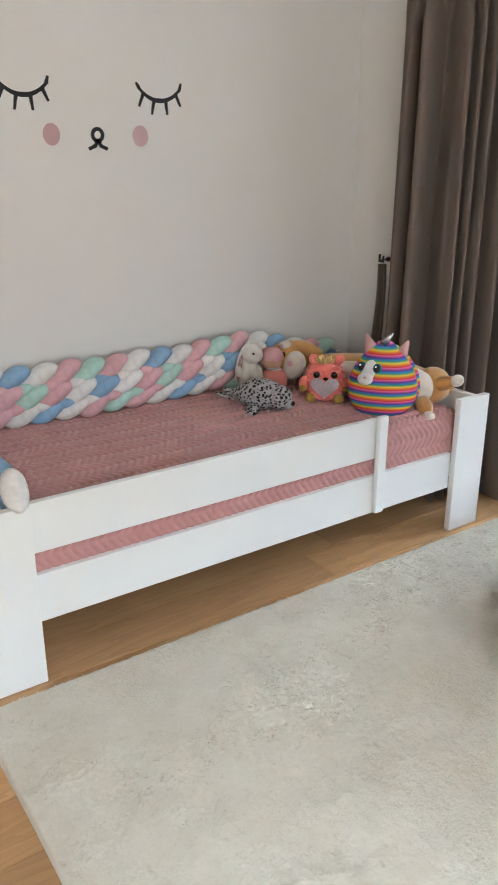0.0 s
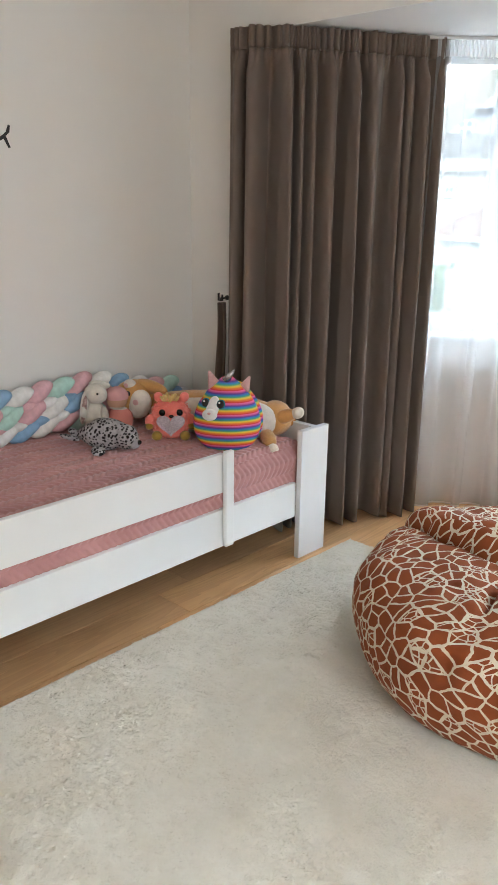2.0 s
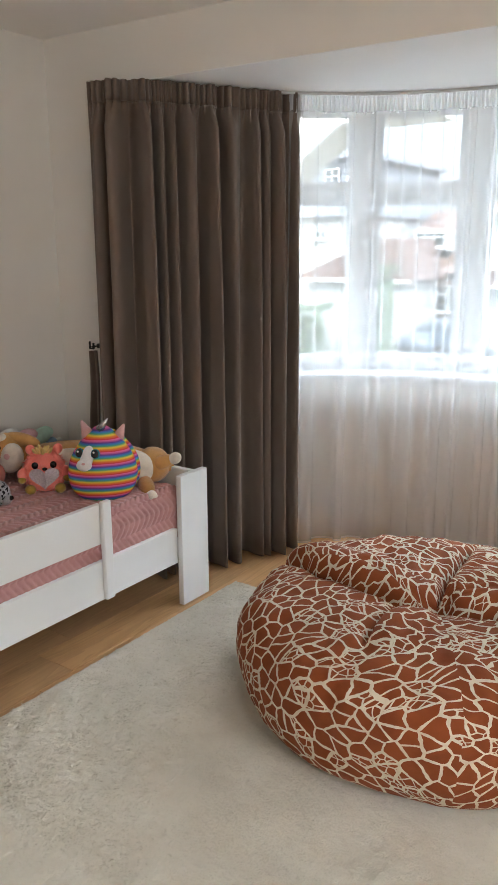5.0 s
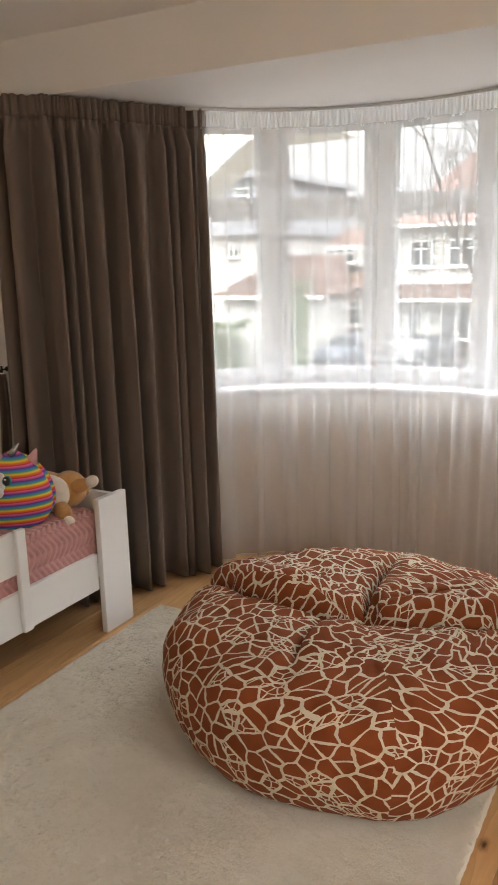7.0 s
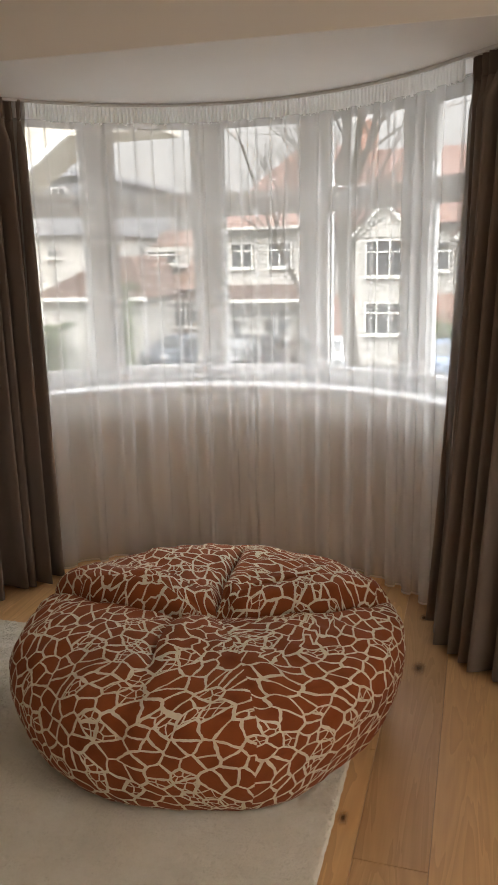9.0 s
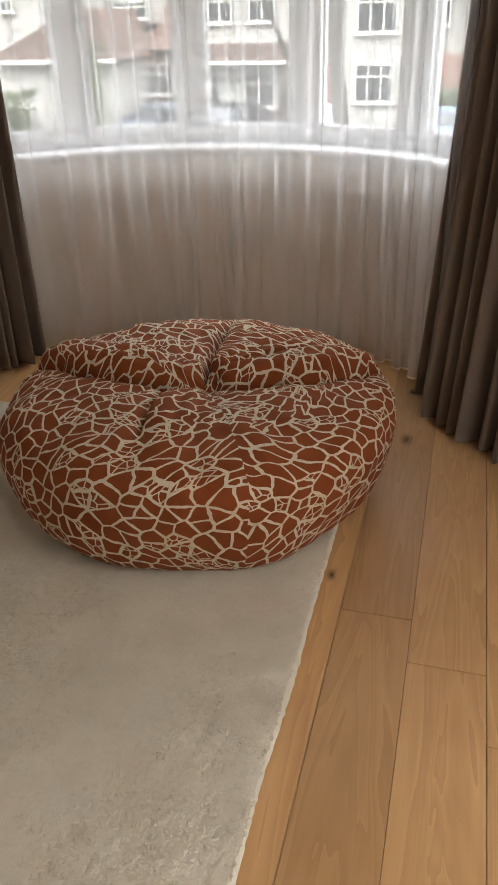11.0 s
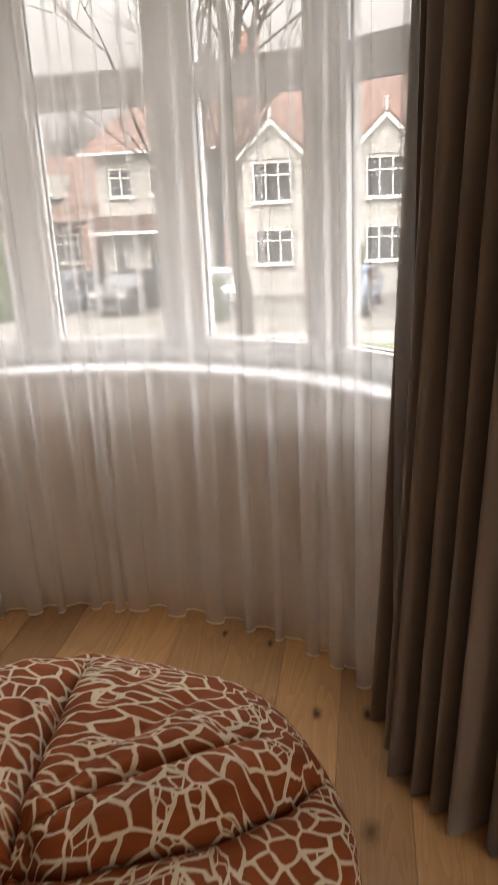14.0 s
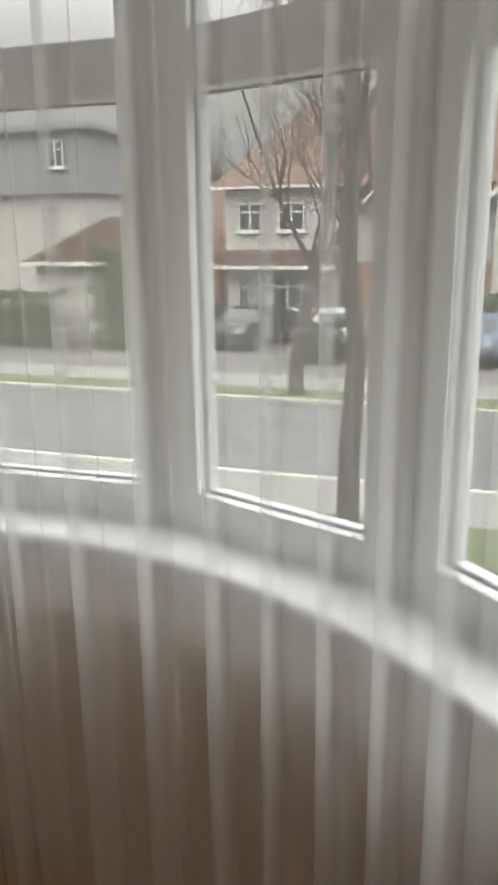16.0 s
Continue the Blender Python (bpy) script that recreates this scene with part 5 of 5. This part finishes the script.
leaf_mass("hedge", -18.5, -12.8, 24.6, 25.6, 1.9, 9000, 1, "clipped green garden hedge", "hedge")
leaf_mass("shrub", -11.2, -9.9, 24.6, 25.9, 3.5, 3500, 2, "tall evergreen garden shrub", "shrub")
leaf_mass("shrub", 1.4, 2.7, 27.6, 28.6, 1.7, 2600, 3, "yellow-green garden shrub by a house", "shrub")
leaf_mass("hedge", -3.4, -1.9, 23.6, 24.4, 1.2, 2200, 4, "low green garden hedge", "hedge")


# ---- parked cars ----
HEADLAMP = plain("clear_headlamp", (0.3, 0.31, 0.33), 0.15, 0.05)


def car(x, y, rz, paint, label):
    c = empty("car", x, y, GROUND, rz)
    side = [(-2.05, 0.35), (-2.0, 0.75), (-1.9, 0.92), (-1.2, 1.0), (-0.75, 1.38), (0.1, 1.47), (1.0, 1.42), (1.75, 1.02), (2.0, 0.95), (2.08, 0.6), (2.02, 0.35)]
    bm = prism(side, -0.86, 0.86)
    for v in bm.verts:
        if v.co.z > 1.05:
            v.co.y *= 0.8
    bmesh.ops.bevel(bm, geom=bm.edges[:], offset=0.05, segments=2, affect="EDGES")
    part("body", bm, paint, c)
    glassy = prism([(-1.15, 1.03), (-0.74, 1.34), (0.1, 1.42), (0.95, 1.37), (1.55, 1.05)], -0.81, 0.81)
    for v in glassy.verts:
        v.co.y *= 0.9 if v.co.z > 1.1 else 1.075
    part("side_glass", glassy, DARKGLASS, c)
    part("windscreen", box(-0.02, 0.02, -0.62, 0.62, -0.28, 0.28), DARKGLASS, c).matrix_basis = pose(-0.99, 0, 1.2, 0, 50, 0)
    for wx in (-1.28, 1.28):
        for wy in (-0.8, 0.8):
            bm = bmesh.new()
            bmesh.ops.create_cone(bm, cap_ends=True, segments=24, radius1=0.32, radius2=0.32, depth=0.2)
            bmesh.ops.transform(bm, matrix=pose(wx, wy, 0.32, 90, 0, 0), verts=bm.verts)
            t = part("wheel", bm, INK, c)
            bm = bmesh.new()
            bmesh.ops.create_cone(bm, cap_ends=True, segments=16, radius1=0.2, radius2=0.18, depth=0.22)
            bmesh.ops.transform(bm, matrix=pose(wx, wy, 0.32, 90, 0, 0), verts=bm.verts)
            part("rim", bm, SILVER, t)
    for y_ in (-0.6, 0.6):
        part("headlight", box(-2.03, -1.95, y_ - 0.17, y_ + 0.17, 0.68, 0.84, 0.02), HEADLAMP, c)
    part("bumper_bar", box(-2.1, -2.0, -0.8, 0.8, 0.35, 0.55, 0.02), INK, c)
    return tagged(c, label, "car", "parked cars")


car(-8.6, 27.3, 68, plain("slate_paint", (0.05, 0.065, 0.085), 0.25, 0.05), "slate blue car parked in a drive")
car(-5.9, 27.2, 75, plain("black_paint", (0.02, 0.021, 0.024), 0.2, 0.05), "black car parked in a drive")
car(-2.6, 26.6, 95, plain("silver_paint", (0.3, 0.33, 0.35), 0.3, 0.05), "silver car parked in a drive")
car(2.2, 25.8, 80, plain("blue_paint", (0.08, 0.12, 0.18), 0.25, 0.05), "blue car parked in a drive")

# ---- floor of oak planks ----
floor = link("floor", box(-0.1, 4.7, -4.3, 0.2, -0.12, -0.016), plain("subfloor", (0.12, 0.07, 0.03), 0.8))
structure(floor, "oak plank floor with visible knots and joints", "floor")
PW = 0.195
rng = random.Random(4)
row = 0
x = 2.766 - PW * 15
shapes = {}
while x < 4.6:
    y = -0.895 - 4 * 2.2 + (0.0 if row in (15,) else rng.uniform(0, 2.2)) + 2.2
    if abs(x + PW - 1.011) < 0.02:
        y = -0.912 - 2.2 * 2
    inner = min(abs(x - CX), abs(x + PW - CX))
    far = 0.12 + SLOPE * x if inner > 1.36 else CY + math.sqrt(1.45 ** 2 - inner ** 2)
    while y < far:
        y1 = min(y + 2.2, far)
        y0 = max(y, -4.25)
        if y1 - y0 > 0.05:
            key = round(y1 - y0, 2)
            if key not in shapes:
                me = bpy.data.meshes.new("plank")
                b = box(0, PW - 0.0012, 0, key - 0.0015, -0.015, 0.0, 0.0009, 1)
                b.to_mesh(me)
                b.free()
                me.materials.append(OAK)
                shapes[key] = me
            pl = new("plank", shapes[key])
            pl.parent = floor
            pl.location = (x, y0, 0)
        y += 2.2
    x += PW
    row += 1
def knot_wood():
    """A dark heart that fades into the plank round it."""
    m = Mat("oak_knot", 0.6, 0, 0.2)
    v = m.coords((1, 0.5, 1), 11.0)
    ln = m.n.new("ShaderNodeVectorMath")
    ln.operation = "LENGTH"
    m.l.new(m.coords((1, 0.5, 1)), ln.inputs[0])
    near = m.math("ADD", ln.outputs["Value"], m.math("MULTIPLY", m.math("SUBTRACT", m.noise(v, 45, 4), 0.5), 0.022))
    m.colour(m.ramp(near, [(0.0, (0.12, 0.055, 0.022)), (0.01, (0.18, 0.085, 0.032)), (0.03, (0.4, 0.2, 0.075))]))
    m.l.new(m.ramp(near, [(0.004, (0.75, 0.75, 0.75)), (0.014, (0.4, 0.4, 0.4)), (0.03, (0.0, 0.0, 0.0))]), m.b.inputs["Alpha"])
    return m.m


KNOT = knot_wood()
for x, y, r in ((2.858, 0.12, 0.02), (2.7, 0.548, 0.013), (2.847, 0.557, 0.014), (2.716, -0.754, 0.012), (2.518, 0.9, 0.011), (2.35, 0.95, 0.01), (3.2, -0.45, 0.011)):
    b, k2 = bmesh.new(), r / 0.02
    ring = [b.verts.new((0.036 * math.cos(a), 0.072 * math.sin(a), 0.0)) for a in [2 * math.pi * k / 18 for k in range(18)]]
    b.faces.new(ring)
    kn = part("knot", b, KNOT, floor, "dark oak knot")
    kn.matrix_basis = pose(x, y, 0.0006) @ Matrix.Diagonal((k2, k2, 1, 1))
bay_floor = ring_sweep([(CX - 1.3, 0.62, 0, 1), (CX + 1.3, 0.62, 0, 1)], [(-0.42, -0.12), (-0.42, -0.016), (0.0, -0.016), (0.0, -0.12)])
for a, b in zip(arc(1.4, -50, 50, 12), arc(1.4, -50, 50, 12)[1:]):
    add_box(bay_floor, a[0], b[0], 0.6, min(a[1], b[1]) + 0.02, -0.12, -0.016)
part("bay_subfloor", bay_floor, floor.data.materials[0], floor)
